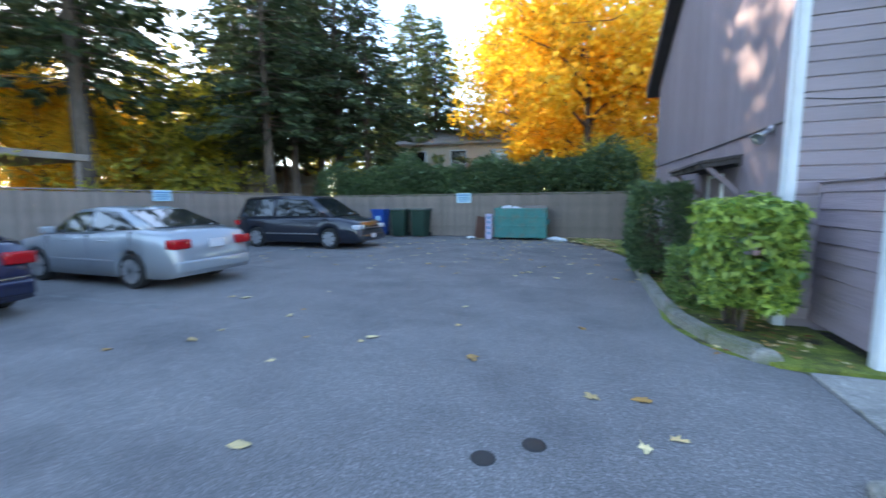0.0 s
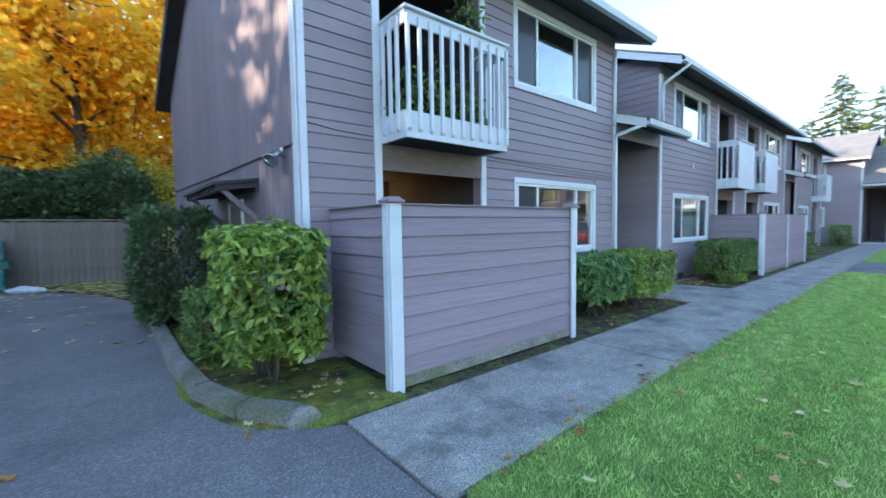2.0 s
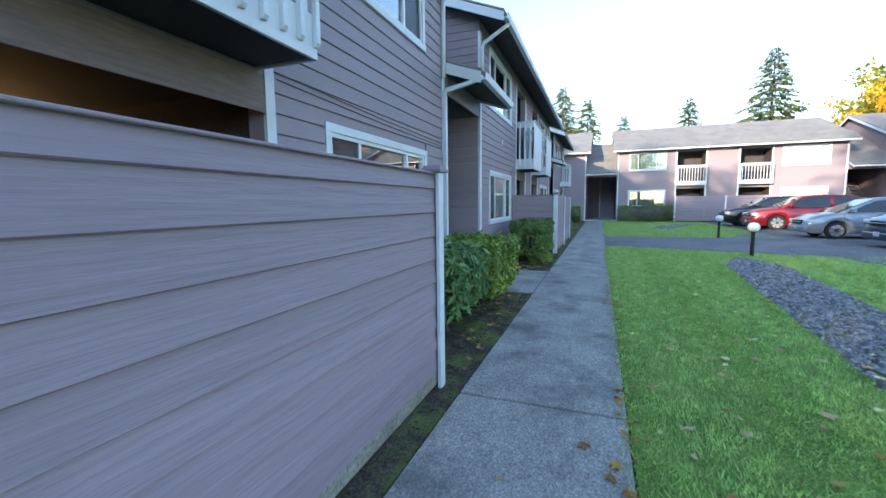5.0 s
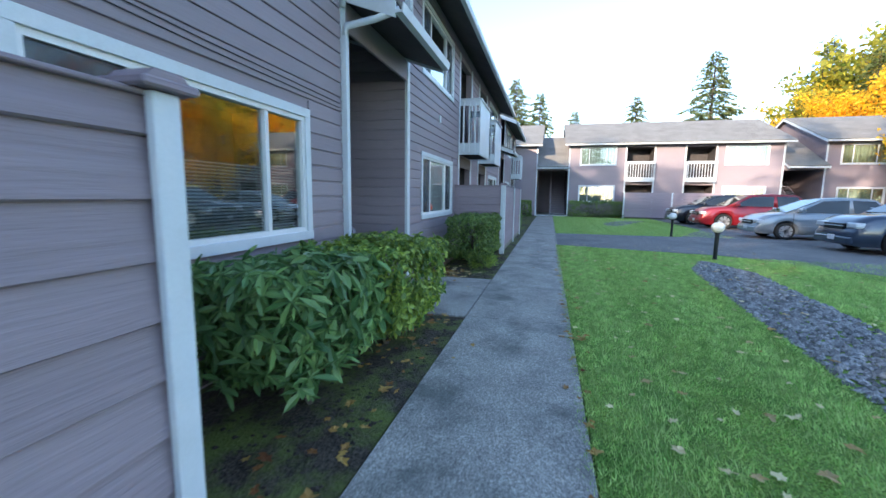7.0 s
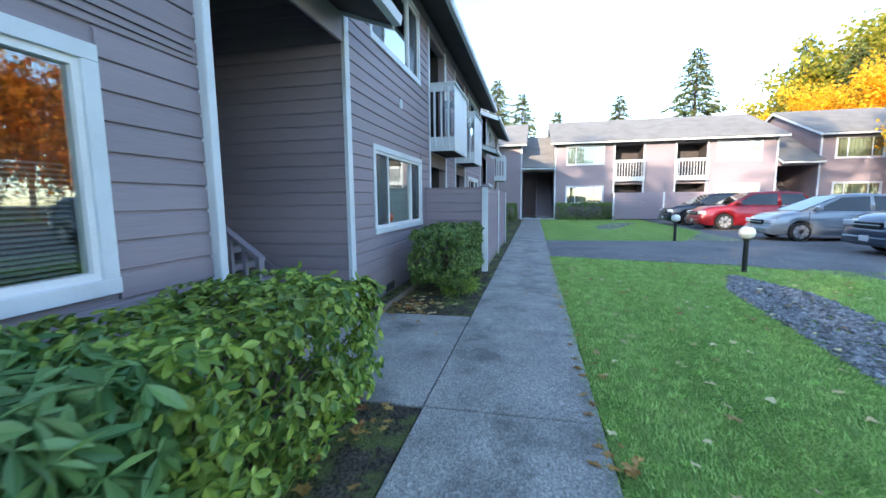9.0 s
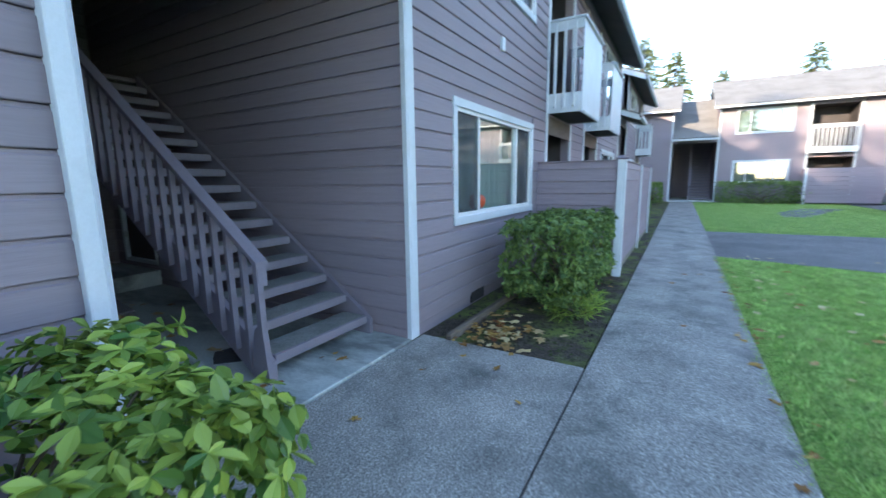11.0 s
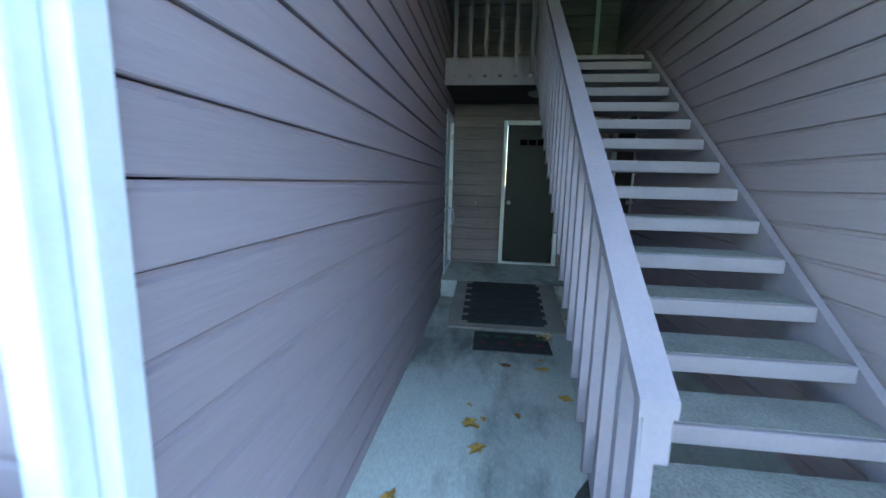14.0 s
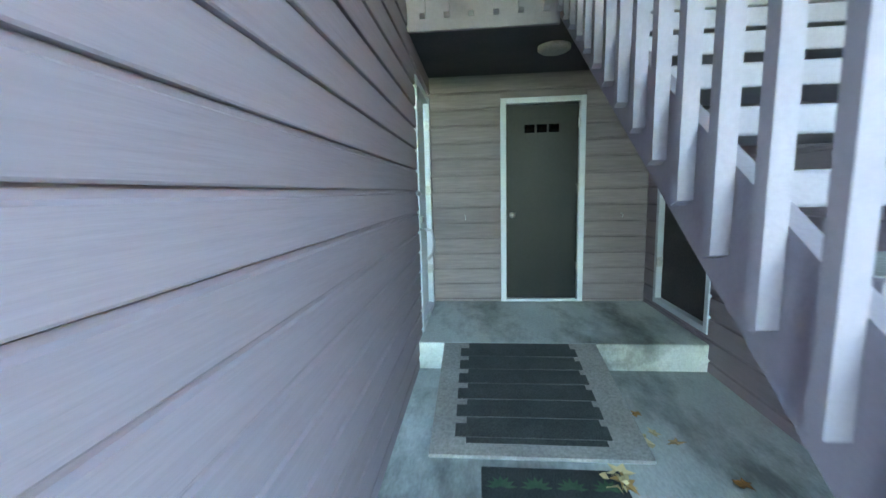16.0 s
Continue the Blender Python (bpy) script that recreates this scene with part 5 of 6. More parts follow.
def bollard(x, y):
    b = empty("bollard_lamp", pose(x, y, 0), "black bollard lamp with a white globe on the lawn", "bollard lamp", "bollard lamps on the lawn")
    part("post", lathe(bmesh.new(), [(0.06, -0.05), (0.06, 0.03), (0.045, 0.04), (0.045, 0.62), (0.06, 0.63), (0.06, 0.66)], (0, 0, 0), 14), BLACK, b, smooth=False)
    part("globe", lathe(bmesh.new(), [(0.05, 0.66), (0.11, 0.69), (0.14, 0.76), (0.13, 0.83), (0.08, 0.88), (0.01, 0.895)], (0, 0, 0), 20), LAMPW, b, "white unlit globe", smooth=True)
    return b


b0 = bollard(15.5, -0.53)
copy_thing(b0, pose(21.75, -1.22, 0))

# ---- cars ----
DARKGLASS = mat("tinted_car_glass", (0.012, 0.015, 0.016), (0.016, 0.018, 0.02), 3, 0.04, fine=0.02, spec=0.9)
TAIL = mat("red_tail_lens", (0.4, 0.008, 0.012), (0.32, 0.006, 0.01), 5, 0.15, fine=0.05)
LENS = mat("clear_lamp_lens", (0.65, 0.67, 0.7), (0.55, 0.57, 0.6), 8, 0.08, fine=0.05)
PLATE = mat("number_plate", (0.62, 0.64, 0.68), (0.58, 0.6, 0.64), 6, 0.4)


def paint(name, c):
    return mat(name, c, tuple(v * 0.93 for v in c), 1.0, 0.28, metal=0.3, fine=0.03, spec=0.6, coat=0.8)


def interp(tab, x):
    return float(np.interp(x, [p[0] for p in tab], [p[1] for p in tab]))


def car(name, m, L, W, deck, base, roof, zr, body, label, wheels, wheel_r=0.32, n_side=2, group="parked cars"):
    """Local +x is forwards, x 0 at the rear bumper, wheels on z 0. deck: height of the body's top along x; base, roof: greenhouse from rear to front; zr: roof height."""
    c = empty(name, m, label, "car", group)
    R = wheel_r + 0.055
    xs = set(np.linspace(0, L, 40))
    for w in wheels:
        xs |= {w + R * math.cos(t) for t in np.linspace(0, math.pi, 13)} | {w - R - 0.004, w + R + 0.004}
    bm = bmesh.new()
    rings = []
    for x in sorted(xs):
        u = abs(x - L / 2) / (L / 2)
        hw = W / 2 * (1 - 0.14 * u ** 6)
        dz = interp(deck, x)
        zb = 0.2 + 0.1 * max(0, u - 0.9) * 10 * 0.6
        za = zb
        for w in wheels:
            if abs(x - w) < R:
                za = max(zb, wheel_r + math.sqrt(R * R - (x - w) ** 2))
        zm = max(min(0.55, dz - 0.12), za + 0.03)
        half = [(0, zb), (0.7 * hw, zb), (0.7 * hw, za), (0.985 * hw, za + 0.005), (hw, zm), (0.985 * hw, max(dz - 0.1, zm + 0.005)), (0.93 * hw, max(dz - 0.02, zm + 0.01)), (0.5 * hw, dz + 0.012), (0, dz + 0.02)]
        ring = [bm.verts.new((x, -a, b)) for a, b in half] + [bm.verts.new((x, a, b)) for a, b in half[-2:0:-1]]
        rings.append(ring)
    k = len(rings[0])
    for r0, r1 in zip(rings, rings[1:]):
        for j in range(k):
            bm.faces.new((r0[j], r0[(j + 1) % k], r1[(j + 1) % k], r1[j]))
    bm.faces.new(rings[0][::-1])
    bm.faces.new(rings[-1])
    part("body", bm, body, c, smooth=True)
    # greenhouse
    wb, wr = W / 2 * 0.92, W / 2 * 0.72
    zb0, zb1 = interp(deck, base[0]) - 0.03, interp(deck, base[1]) - 0.03
    bm = bmesh.new()
    mid = (roof[0] + roof[1]) / 2
    B = [(base[0], wb, zb0), (mid, wb * 1.02, (zb0 + zb1) / 2), (base[1], wb, zb1)]
    T = [(roof[0], wr, zr - 0.04), (mid, wr * 1.02, zr), (roof[1], wr, zr - 0.05)]
    bl, br = [bm.verts.new((x, -w, z)) for x, w, z in B], [bm.verts.new((x, w, z)) for x, w, z in B]
    tl, tr_ = [bm.verts.new((x, -w, z)) for x, w, z in T], [bm.verts.new((x, w, z)) for x, w, z in T]
    tc = [bm.verts.new((x, 0, z + 0.03)) for x, w, z in T]
    for i in range(2):
        bm.faces.new((bl[i], bl[i + 1], tl[i + 1], tl[i]))
        bm.faces.new((br[i], tr_[i], tr_[i + 1], br[i + 1]))
        bm.faces.new((tl[i], tl[i + 1], tc[i + 1], tc[i]))
        bm.faces.new((tr_[i], tc[i], tc[i + 1], tr_[i + 1]))
    bm.faces.new((bl[0], tl[0], tc[0], tr_[0], br[0]))
    bm.faces.new((bl[2], br[2], tr_[2], tc[2], tl[2]))
    bm.faces.new((bl[0], br[0], br[1], br[2], bl[2], bl[1]))
    bmesh.ops.bevel(bm, geom=[e for e in bm.edges if min(v.co.z for v in e.verts) > zr - 0.1 or abs(e.verts[0].co.z - e.verts[1].co.z) > 0.2], offset=0.05, segments=3, affect="EDGES")
    part("cabin", bm, body, c, smooth=True)

    def panel(nm, p, s0, s1, t0, t1, material, lift=0.008, cuts=1):
        """A pane on the quad p (bottom a, b; top d, c), inset by the fractions given."""
        a, b, cc, d = (Vector(q) for q in p)
        nr = (b - a).cross(d - a).normalized()
        mid_ = (a + b + cc + d) / 4
        if nr.dot(mid_ - Vector((L / 2, 0, 0.7))) < 0:
            nr = -nr
        f = lambda s, t: a.lerp(b, s).lerp(d.lerp(cc, s), t)
        bm = bmesh.new()
        q = [f(s0, t0), f(s1, t0), f(s1, t1), f(s0, t1)]
        lo = [bm.verts.new(v - nr * 0.03) for v in q]
        hi = [bm.verts.new(v + nr * lift) for v in q]
        bm.faces.new(hi)
        bm.faces.new(lo[::-1])
        for i in range(4):
            bm.faces.new((lo[i], lo[(i + 1) % 4], hi[(i + 1) % 4], hi[i]))
        return part(nm, bm, material, c)

    for s in (-1, 1):
        Bs, Ts = [(x, s * w, z) for x, w, z in B], [(x, s * w, z) for x, w, z in T]
        segs = [(0, 0.14, 0.95), (1, 0.05, 0.88)]
        for i, f0, f1 in segs:
            if n_side == 3 and i == 0:
                panel("side_window", (Bs[0], Bs[1], Ts[1], Ts[0]), 0.1, 0.46, 0.1, 0.86, DARKGLASS)
                panel("side_window", (Bs[0], Bs[1], Ts[1], Ts[0]), 0.52, 0.96, 0.1, 0.88, DARKGLASS)
            else:
                panel("side_window", (Bs[i], Bs[i + 1], Ts[i + 1], Ts[i]), f0, f1, 0.1, 0.86, DARKGLASS)
        # mirrors, handles, seams
        mx = base[1] - 0.45
        mz = interp(deck, mx) + 0.06
        part("wing_mirror", rounded(mx - 0.07, mx + 0.07, *(sorted((s * W / 2 * 0.95, s * (W / 2 * 0.95 + 0.2)))), mz - 0.06, mz + 0.08, 0.03, 2), body if n_side < 3 else BLACK, c)
        for hx in (mid - 0.55, mid + 0.5):
            part("door_handle", rounded(hx, hx + 0.18, *(sorted((s * W / 2 * 0.985, s * (W / 2 * 0.985 + 0.03)))), 0.84, 0.87, 0.01, 1), body, c)
        for hx in (base[0] + 0.5, mid, base[1] - 0.25):
            part("door_seam", box(bmesh.new(), hx, hx + 0.008, *(sorted((s * W / 2 * 0.95, s * (W / 2 * 0.998)))), 0.33, interp(deck, hx) - 0.05), BLACK, c)
        part("side_strip", rounded(wheels[0] + R + 0.05, wheels[1] - R - 0.05, *(sorted((s * W / 2 * 0.97, s * W / 2 * 1.008))), 0.47, 0.51, 0.006, 1), STEEL if n_side == 3 else body, c)
    panel("rear_window", ((B[0][0], -B[0][1], B[0][2]), (B[0][0], B[0][1], B[0][2]), (T[0][0], T[0][1], T[0][2]), (T[0][0], -T[0][1], T[0][2])), 0.08, 0.92, 0.12, 0.9, DARKGLASS, 0.03)
    panel("windscreen", ((B[2][0], -B[2][1], B[2][2]), (B[2][0], B[2][1], B[2][2]), (T[2][0], T[2][1], T[2][2]), (T[2][0], -T[2][1], T[2][2])), 0.07, 0.93, 0.08, 0.9, DARKGLASS, 0.03)
    zt, zh = interp(deck, 0.12) - 0.17, interp(deck, L - 0.2) - 0.13
    for s in (-1, 1):
        part("tail_lamp", rounded(-0.015, 0.22, *(sorted((s * W / 2 * 0.55, s * W / 2 * 0.93))), zt - 0.09, zt + 0.08, 0.03, 2), TAIL, c, "red tail lamp", smooth=True)
        part("headlamp", rounded(L - 0.34, L - 0.02, *(sorted((s * W / 2 * 0.5, s * W / 2 * 0.91))), zh - 0.08, zh + 0.07, 0.03, 2), LENS, c, "clear headlamp", smooth=True)
    part("grille", rounded(L - 0.08, L + 0.012, -W * 0.22, W * 0.22, zh - 0.12, zh + 0.04, 0.02, 2), BLACK, c)
    part("grille_bar", rounded(L - 0.02, L + 0.022, -W * 0.22, W * 0.22, zh - 0.05, zh - 0.02, 0.008, 1), STEEL, c)
    part("bumper", rounded(-0.03, 0.16, -W / 2 * 0.88, W / 2 * 0.88, 0.3, 0.52, 0.05, 3), body, c, smooth=True)
    part("bumper", rounded(L - 0.16, L + 0.03, -W / 2 * 0.86, W / 2 * 0.86, 0.26, 0.46, 0.05, 3), body, c, smooth=True)
    part("number_plate", rounded(-0.045, -0.02, -0.16, 0.16, zt - 0.1, zt + 0.05, 0.004, 1), PLATE, c)
    part("number_plate", rounded(L + 0.022, L + 0.036, -0.15, 0.15, 0.34, 0.48, 0.004, 1), PLATE, c)
    for x in wheels:
        for s in (-1, 1):
            yy = s * (W / 2 - 0.11)
            wv = empty("wheel", pose(0, 0, 0), "", "")
            for key in ("label", "category"):
                if key in wv:
                    del wv[key]
            wv.parent = c
            wv.matrix_parent_inverse = Matrix()
            wv.matrix_basis = pose(x, yy, wheel_r)
            part("tyre", lathe(bmesh.new(), [(wheel_r * 0.7, -0.1), (wheel_r * 0.93, -0.105), (wheel_r, -0.07), (wheel_r, 0.07), (wheel_r * 0.93, 0.105), (wheel_r * 0.7, 0.1)], (0, 0, 0), 28, "y"), RUBBER, wv, smooth=False)
            rb = lathe(bmesh.new(), [(wheel_r * 0.7, 0.085 * s), (wheel_r * 0.66, 0.107 * s), (wheel_r * 0.52, 0.085 * s), (wheel_r * 0.16, 0.09 * s), (wheel_r * 0.1, 0.1 * s)], (0, 0, 0), 24, "y")
            part("rim", rb, BLACK, wv, "dark rim well")
            bm = bmesh.new()
            for j in range(7):
                t = 2 * math.pi * j / 7
                q = prism(bmesh.new(), [(0.02, 0.035), (wheel_r * 0.68, 0.075), (wheel_r * 0.68, -0.075), (0.02, -0.035)], "y", 0.09 * s, 0.11 * s)
                bmesh.ops.rotate(q, verts=q.verts, cent=(0, 0, 0), matrix=Matrix.Rotation(t, 3, "Y"))
                tmp = bpy.data.meshes.new("tmp")
                q.to_mesh(tmp)
                q.free()
                bm.from_mesh(tmp)
                bpy.data.meshes.remove(tmp)
            part("spokes", bm, ALLOY, wv, "silver alloy spokes")
    return c


SEDAN = [(0, 0.6), (0.03, 0.84), (0.1, 0.98), (0.22, 1.04), (0.85, 1.09), (2.2, 1.0), (3.5, 0.96), (4.3, 0.86), (4.65, 0.74), (4.8, 0.5)]
VAN = [(0, 0.8), (0.03, 1.0), (0.3, 1.05), (3.6, 1.06), (4.2, 1.04), (4.75, 0.93), (5.0, 0.8), (5.1, 0.5)]
HATCH = [(0, 0.7), (0.04, 0.95), (0.3, 1.0), (3.2, 0.99), (3.9, 0.88), (4.15, 0.75), (4.28, 0.5)]
SUV = [(0, 0.75), (0.04, 1.02), (0.3, 1.1), (3.4, 1.1), (4.2, 1.02), (4.5, 0.88), (4.65, 0.55)]
SILVER, NAVY, CHAR = paint("silver_car_paint", (0.3, 0.335, 0.37)), paint("navy_car_paint", (0.012, 0.016, 0.05)), paint("dark_slate_car_paint", (0.013, 0.018, 0.032))
RED, BLUEG = paint("red_car_paint", (0.28, 0.012, 0.02)), paint("steel_blue_car_paint", (0.03, 0.05, 0.09))
car("sedan", pose(-6.2, 5.72, 0, 0, 0, 180), 4.8, 1.8, SEDAN, (0.5, 3.65), (1.6, 2.75), 1.47, SILVER, "silver four-door sedan parked on the asphalt", (1.05, 3.8))
car("sedan", pose(-6.75, 2.5, 0, 0, 0, 180), 4.7, 1.76, SEDAN, (0.5, 3.65), (1.6, 2.7), 1.44, NAVY, "navy-blue sedan parked on the asphalt", (1.0, 3.7))
car("minivan", pose(-11.55, 12.15, 0), 5.1, 1.95, VAN, (0.06, 4.2), (0.4, 3.1), 1.76, CHAR, "dark slate minivan parked beside the fence", (0.98, 4.0), 0.34, 3)
car("hatchback", pose(22.75, -8.35, 0.01, 0, 0, 90), 4.3, 1.72, HATCH, (0.12, 3.45), (0.75, 2.2), 1.52, SILVER, "silver hatchback parked at the far lane", (0.75, 3.4), 0.31)
car("suv", pose(27.95, -8.5, 0.01, 0, 0, 90), 4.65, 1.86, SUV, (0.1, 3.6), (0.6, 2.5), 1.68, RED, "red SUV parked at the far lane", (0.9, 3.65), 0.36)
car("suv", pose(31.0, -8.1, 0.01, 0, 0, 90), 4.65, 1.86, SUV, (0.1, 3.6), (0.6, 2.5), 1.66, CHAR, "black SUV parked beyond the red one", (0.9, 3.65), 0.36)
car("suv", pose(18.7, -9.2, 0.01, 0, 0, 90), 4.65, 1.86, SUV, (0.1, 3.6), (0.6, 2.5), 1.68, BLUEG, "slate-blue SUV parked at the lane", (0.9, 3.65), 0.36)
for y in (4.05, 7.6, 10.6):
    thing("parking_line", box(bmesh.new(), -11, -5.4, y - 0.045, y + 0.045, 0.0, 0.0035), mat("faded_line_paint", (0.24, 0.24, 0.24), (0.13, 0.13, 0.13), 3, 0.9, fine=0.4), "faded white parking bay line", "parking line", "parking bay lines", kind="structure")

# ---- car park edge ----
def plank_fence(name, m, length, h, label):
    f = empty(name, m, label, "fence", "fences round the car park")
    me = finish("plank", rounded(0.002, 0.138, -0.012, 0.012, 0.02, h, 0.004, 1), FENCEW)
    for i in range(int(length / 0.14)):
        share("plank", me, f, (i * 0.14, 0.006 * math.sin(i * 2.7), 0.012 * math.sin(i * 1.3)))
    for i in range(int(length / 2.4) + 1):
        part("post", rounded(i * 2.4, i * 2.4 + 0.1, -0.05, -0.014, -0.02, h + 0.02, 0.005, 1), FENCEW, f)
    part("cap_rail", rounded(0, length, -0.06, 0.05, h + 0.03, h + 0.07, 0.006, 1), FENCEW, f)
    return f


plank_fence("fence", pose(-13.0, 17.0, 0), 15.2, 1.78, "weathered grey-brown board fence behind the bins")
plank_fence("fence", pose(-13.05, -6, 0, 0, 0, 90), 23.0, 1.9, "weathered grey-brown board fence beside the parked cars")


def sign(m, w, h, label):
    s = empty("sign", m, label, "sign", "parking signs on the fence")
    part("plate", rounded(0, w, -0.012, 0.0, 0, h, 0.004, 1), SIGN, s)
    for i, (a, b, z0, z1) in enumerate(((0.08, 0.92, 0.72, 0.86), (0.15, 0.85, 0.52, 0.62), (0.1, 0.9, 0.34, 0.44), (0.2, 0.8, 0.14, 0.24))):
        part("text_bar", box(bmesh.new(), a * w, b * w, -0.015, -0.011, z0 * h, z1 * h), SIGNBLUE, s)
    return s


sign(pose(-4.98, 16.93, 1.46), 0.66, 0.42, "white sign with blue lettering on the fence")
sign(pose(-12.97, 9.35, 1.62, 0, 0, 90), 0.66, 0.36, "white and blue sign on the fence")

# dumpster
db = empty("dumpster", pose(-3.05, 15.85, 0, 0, 0, 3), "dented teal steel dumpster with an open lid", "dumpster")
bm = bmesh.new()
wv, dv, t = 1.98, 1.15, 0.02
for a in ((0, wv, 0, t, 0.1, 1.2), (0, wv, dv - t, dv, 0.1, 1.3), (0, t, t, dv - t, 0.1, 1.25), (wv - t, wv, t, dv - t, 0.1, 1.25), (0, wv, 0, dv, 0.08, 0.1)):
    box(bm, *a)
part("body", bm, DUMP, db)
for z in (0.1, 0.5, 0.86, 1.16):
    part("rib", rounded(-0.03, wv + 0.03, -0.045, -0.001, z, z + 0.08, 0.01, 1), DUMP, db)
for x in (0.0, 0.66, 1.32, wv - 0.06):
    part("stiffener", rounded(x, x + 0.06, -0.04, -0.002, 0.19, 1.15, 0.008, 1), DUMP, db)
for x in (-0.1, wv):
    part("fork_pocket", rounded(x, x + 0.1, 0.2, 0.9, 0.6, 0.78, 0.01, 1), DUMP, db)
for x in (0.15, wv - 0.3):
    part("foot", rounded(x, x + 0.15, 0.1, 1.0, 0.0, 0.08, 0.01, 1), BLACK, db)
bm = rounded(0.02, 0.96, -0.02, 0.5, -0.02, 0.02, 0.01, 1)
bmesh.ops.transform(bm, matrix=pose(0, dv, 1.3, 62), verts=bm.verts)
part("lid", bm, DUMP, db, "teal lid folded back")
bm = rounded(1.0, 1.94, -1.1, 0.05, -0.02, 0.02, 0.01, 1)
bmesh.ops.transform(bm, matrix=pose(0, dv, 1.33, 8), verts=bm.verts)
part("lid", bm, FENCEW, db, "brown closed lid")
for i, (x, y, z, r) in enumerate(((0.4, 0.5, 1.18, 0.25), (0.75, 0.6, 1.16, 0.22))):
    rock("rubbish_bag", (-3.05 + x, 15.85 + y, z), (r, r * 0.8, r * 0.7), WHITE, "crumpled pale rubbish bag in the dumpster", 20 + i)["category"] = "rubbish bag"


def wheelie(name, m, body, lidm, label, h=1.05, w=0.6):
    b = empty(name, m, label, "wheelie bin", "wheelie bins by the fence")
    bm = bmesh.new()
    lo = [bm.verts.new(v) for v in ((0.06, 0.06, 0.05), (w - 0.06, 0.06, 0.05), (w - 0.06, w - 0.1, 0.05), (0.06, w - 0.1, 0.05))]
    hi = [bm.verts.new(v) for v in ((0, 0, h), (w, 0, h), (w, w, h), (0, w, h))]
    bm.faces.new(lo[::-1]), bm.faces.new(hi)
    for i in range(4):
        bm.faces.new((lo[i], lo[(i + 1) % 4], hi[(i + 1) % 4], hi[i]))
    bmesh.ops.bevel(bm, geom=bm.edges[:], offset=0.03, segments=2, affect="EDGES")
    part("body", bm, body, b)
    part("rim", rounded(-0.02, w + 0.02, -0.02, w + 0.02, h - 0.06, h, 0.015, 1), body, b)
    part("lid", rounded(-0.03, w + 0.03, -0.04, w + 0.05, h + 0.003, h + 0.07, 0.025, 2), lidm, b)
    part("handle", tube(bmesh.new(), [(0.08, w + 0.05, h - 0.02), (0.08, w + 0.1, h - 0.01), (w - 0.08, w + 0.1, h - 0.01), (w - 0.08, w + 0.05, h - 0.02)], 0.014, 6), BLACK, b)
    for x in (0.02, w - 0.07):
        part("wheel", lathe(bmesh.new(), [(0.03, x), (0.1, x), (0.1, x + 0.05), (0.03, x + 0.05)], (0, w - 0.05, 0.1), 14, "x"), RUBBER, b)
    part("label_plate", rounded(w * 0.3, w * 0.7, 0.012, 0.022, h * 0.62, h * 0.8, 0.003, 1), SIGN, b, "pale label on the front") if "blue" in label else None
    return b


LIDG = mat("grey_green_lid", (0.1, 0.12, 0.11), (0.13, 0.15, 0.14), 3, 0.5)
wheelie("wheelie_bin", pose(-7.7, 15.9, 0, 0, 0, 4), GREENBIN, LIDG, "dark green wheelie bin with a grey lid", 1.17, 0.68)
wheelie("wheelie_bin", pose(-6.78, 16.0, 0, 0, 0, -3), GREENBIN, LIDG, "dark green wheelie bin with a grey lid", 1.17, 0.68)
wheelie("wheelie_bin", pose(-8.75, 16.15, 0, 0, 0, 2), BLUEBIN, BLUEBIN, "blue recycling wheelie bin by the fence", 1.14, 0.6)
bx = empty("cardboard_box", pose(-3.42, 15.85, 0, 0, 0, 8), "tall lilac flattened box leaning by the dumpster", "box")
part("carton", rounded(0, 0.24, 0, 0.16, 0, 1.02, 0.006, 1), mat("lilac_carton", (0.42, 0.4, 0.6), (0.5, 0.48, 0.62), 3, 0.7), bx)
for z in (0.2, 0.42, 0.64, 0.82):
    part("print_bar", box(bmesh.new(), 0.06, 0.18, -0.004, 0.0, z, z + 0.1), SIGNBLUE, bx)
cr = thing("wooden_panel", box(bmesh.new(), -0.2, 0.2, -0.02, 0.02, 0, 0.9), mat("brown_board", (0.1, 0.045, 0.03), (0.13, 0.06, 0.04), 4, 0.6), "dark brown board leaning on the fence", "board", m=pose(-3.8, 16.3, 0.01, -12, 10, 30))
for i, (x, y, r) in enumerate(((-0.75, 15.75, 0.22), (-0.45, 15.6, 0.16), (-4.05, 15.9, 0.13))):
    rock("rubbish_bag", (x, y, 0.06), (r * 1.2, r, r * 0.5), WHITE, "crumpled white rubbish on the ground", 31 + i)["category"] = "rubbish"

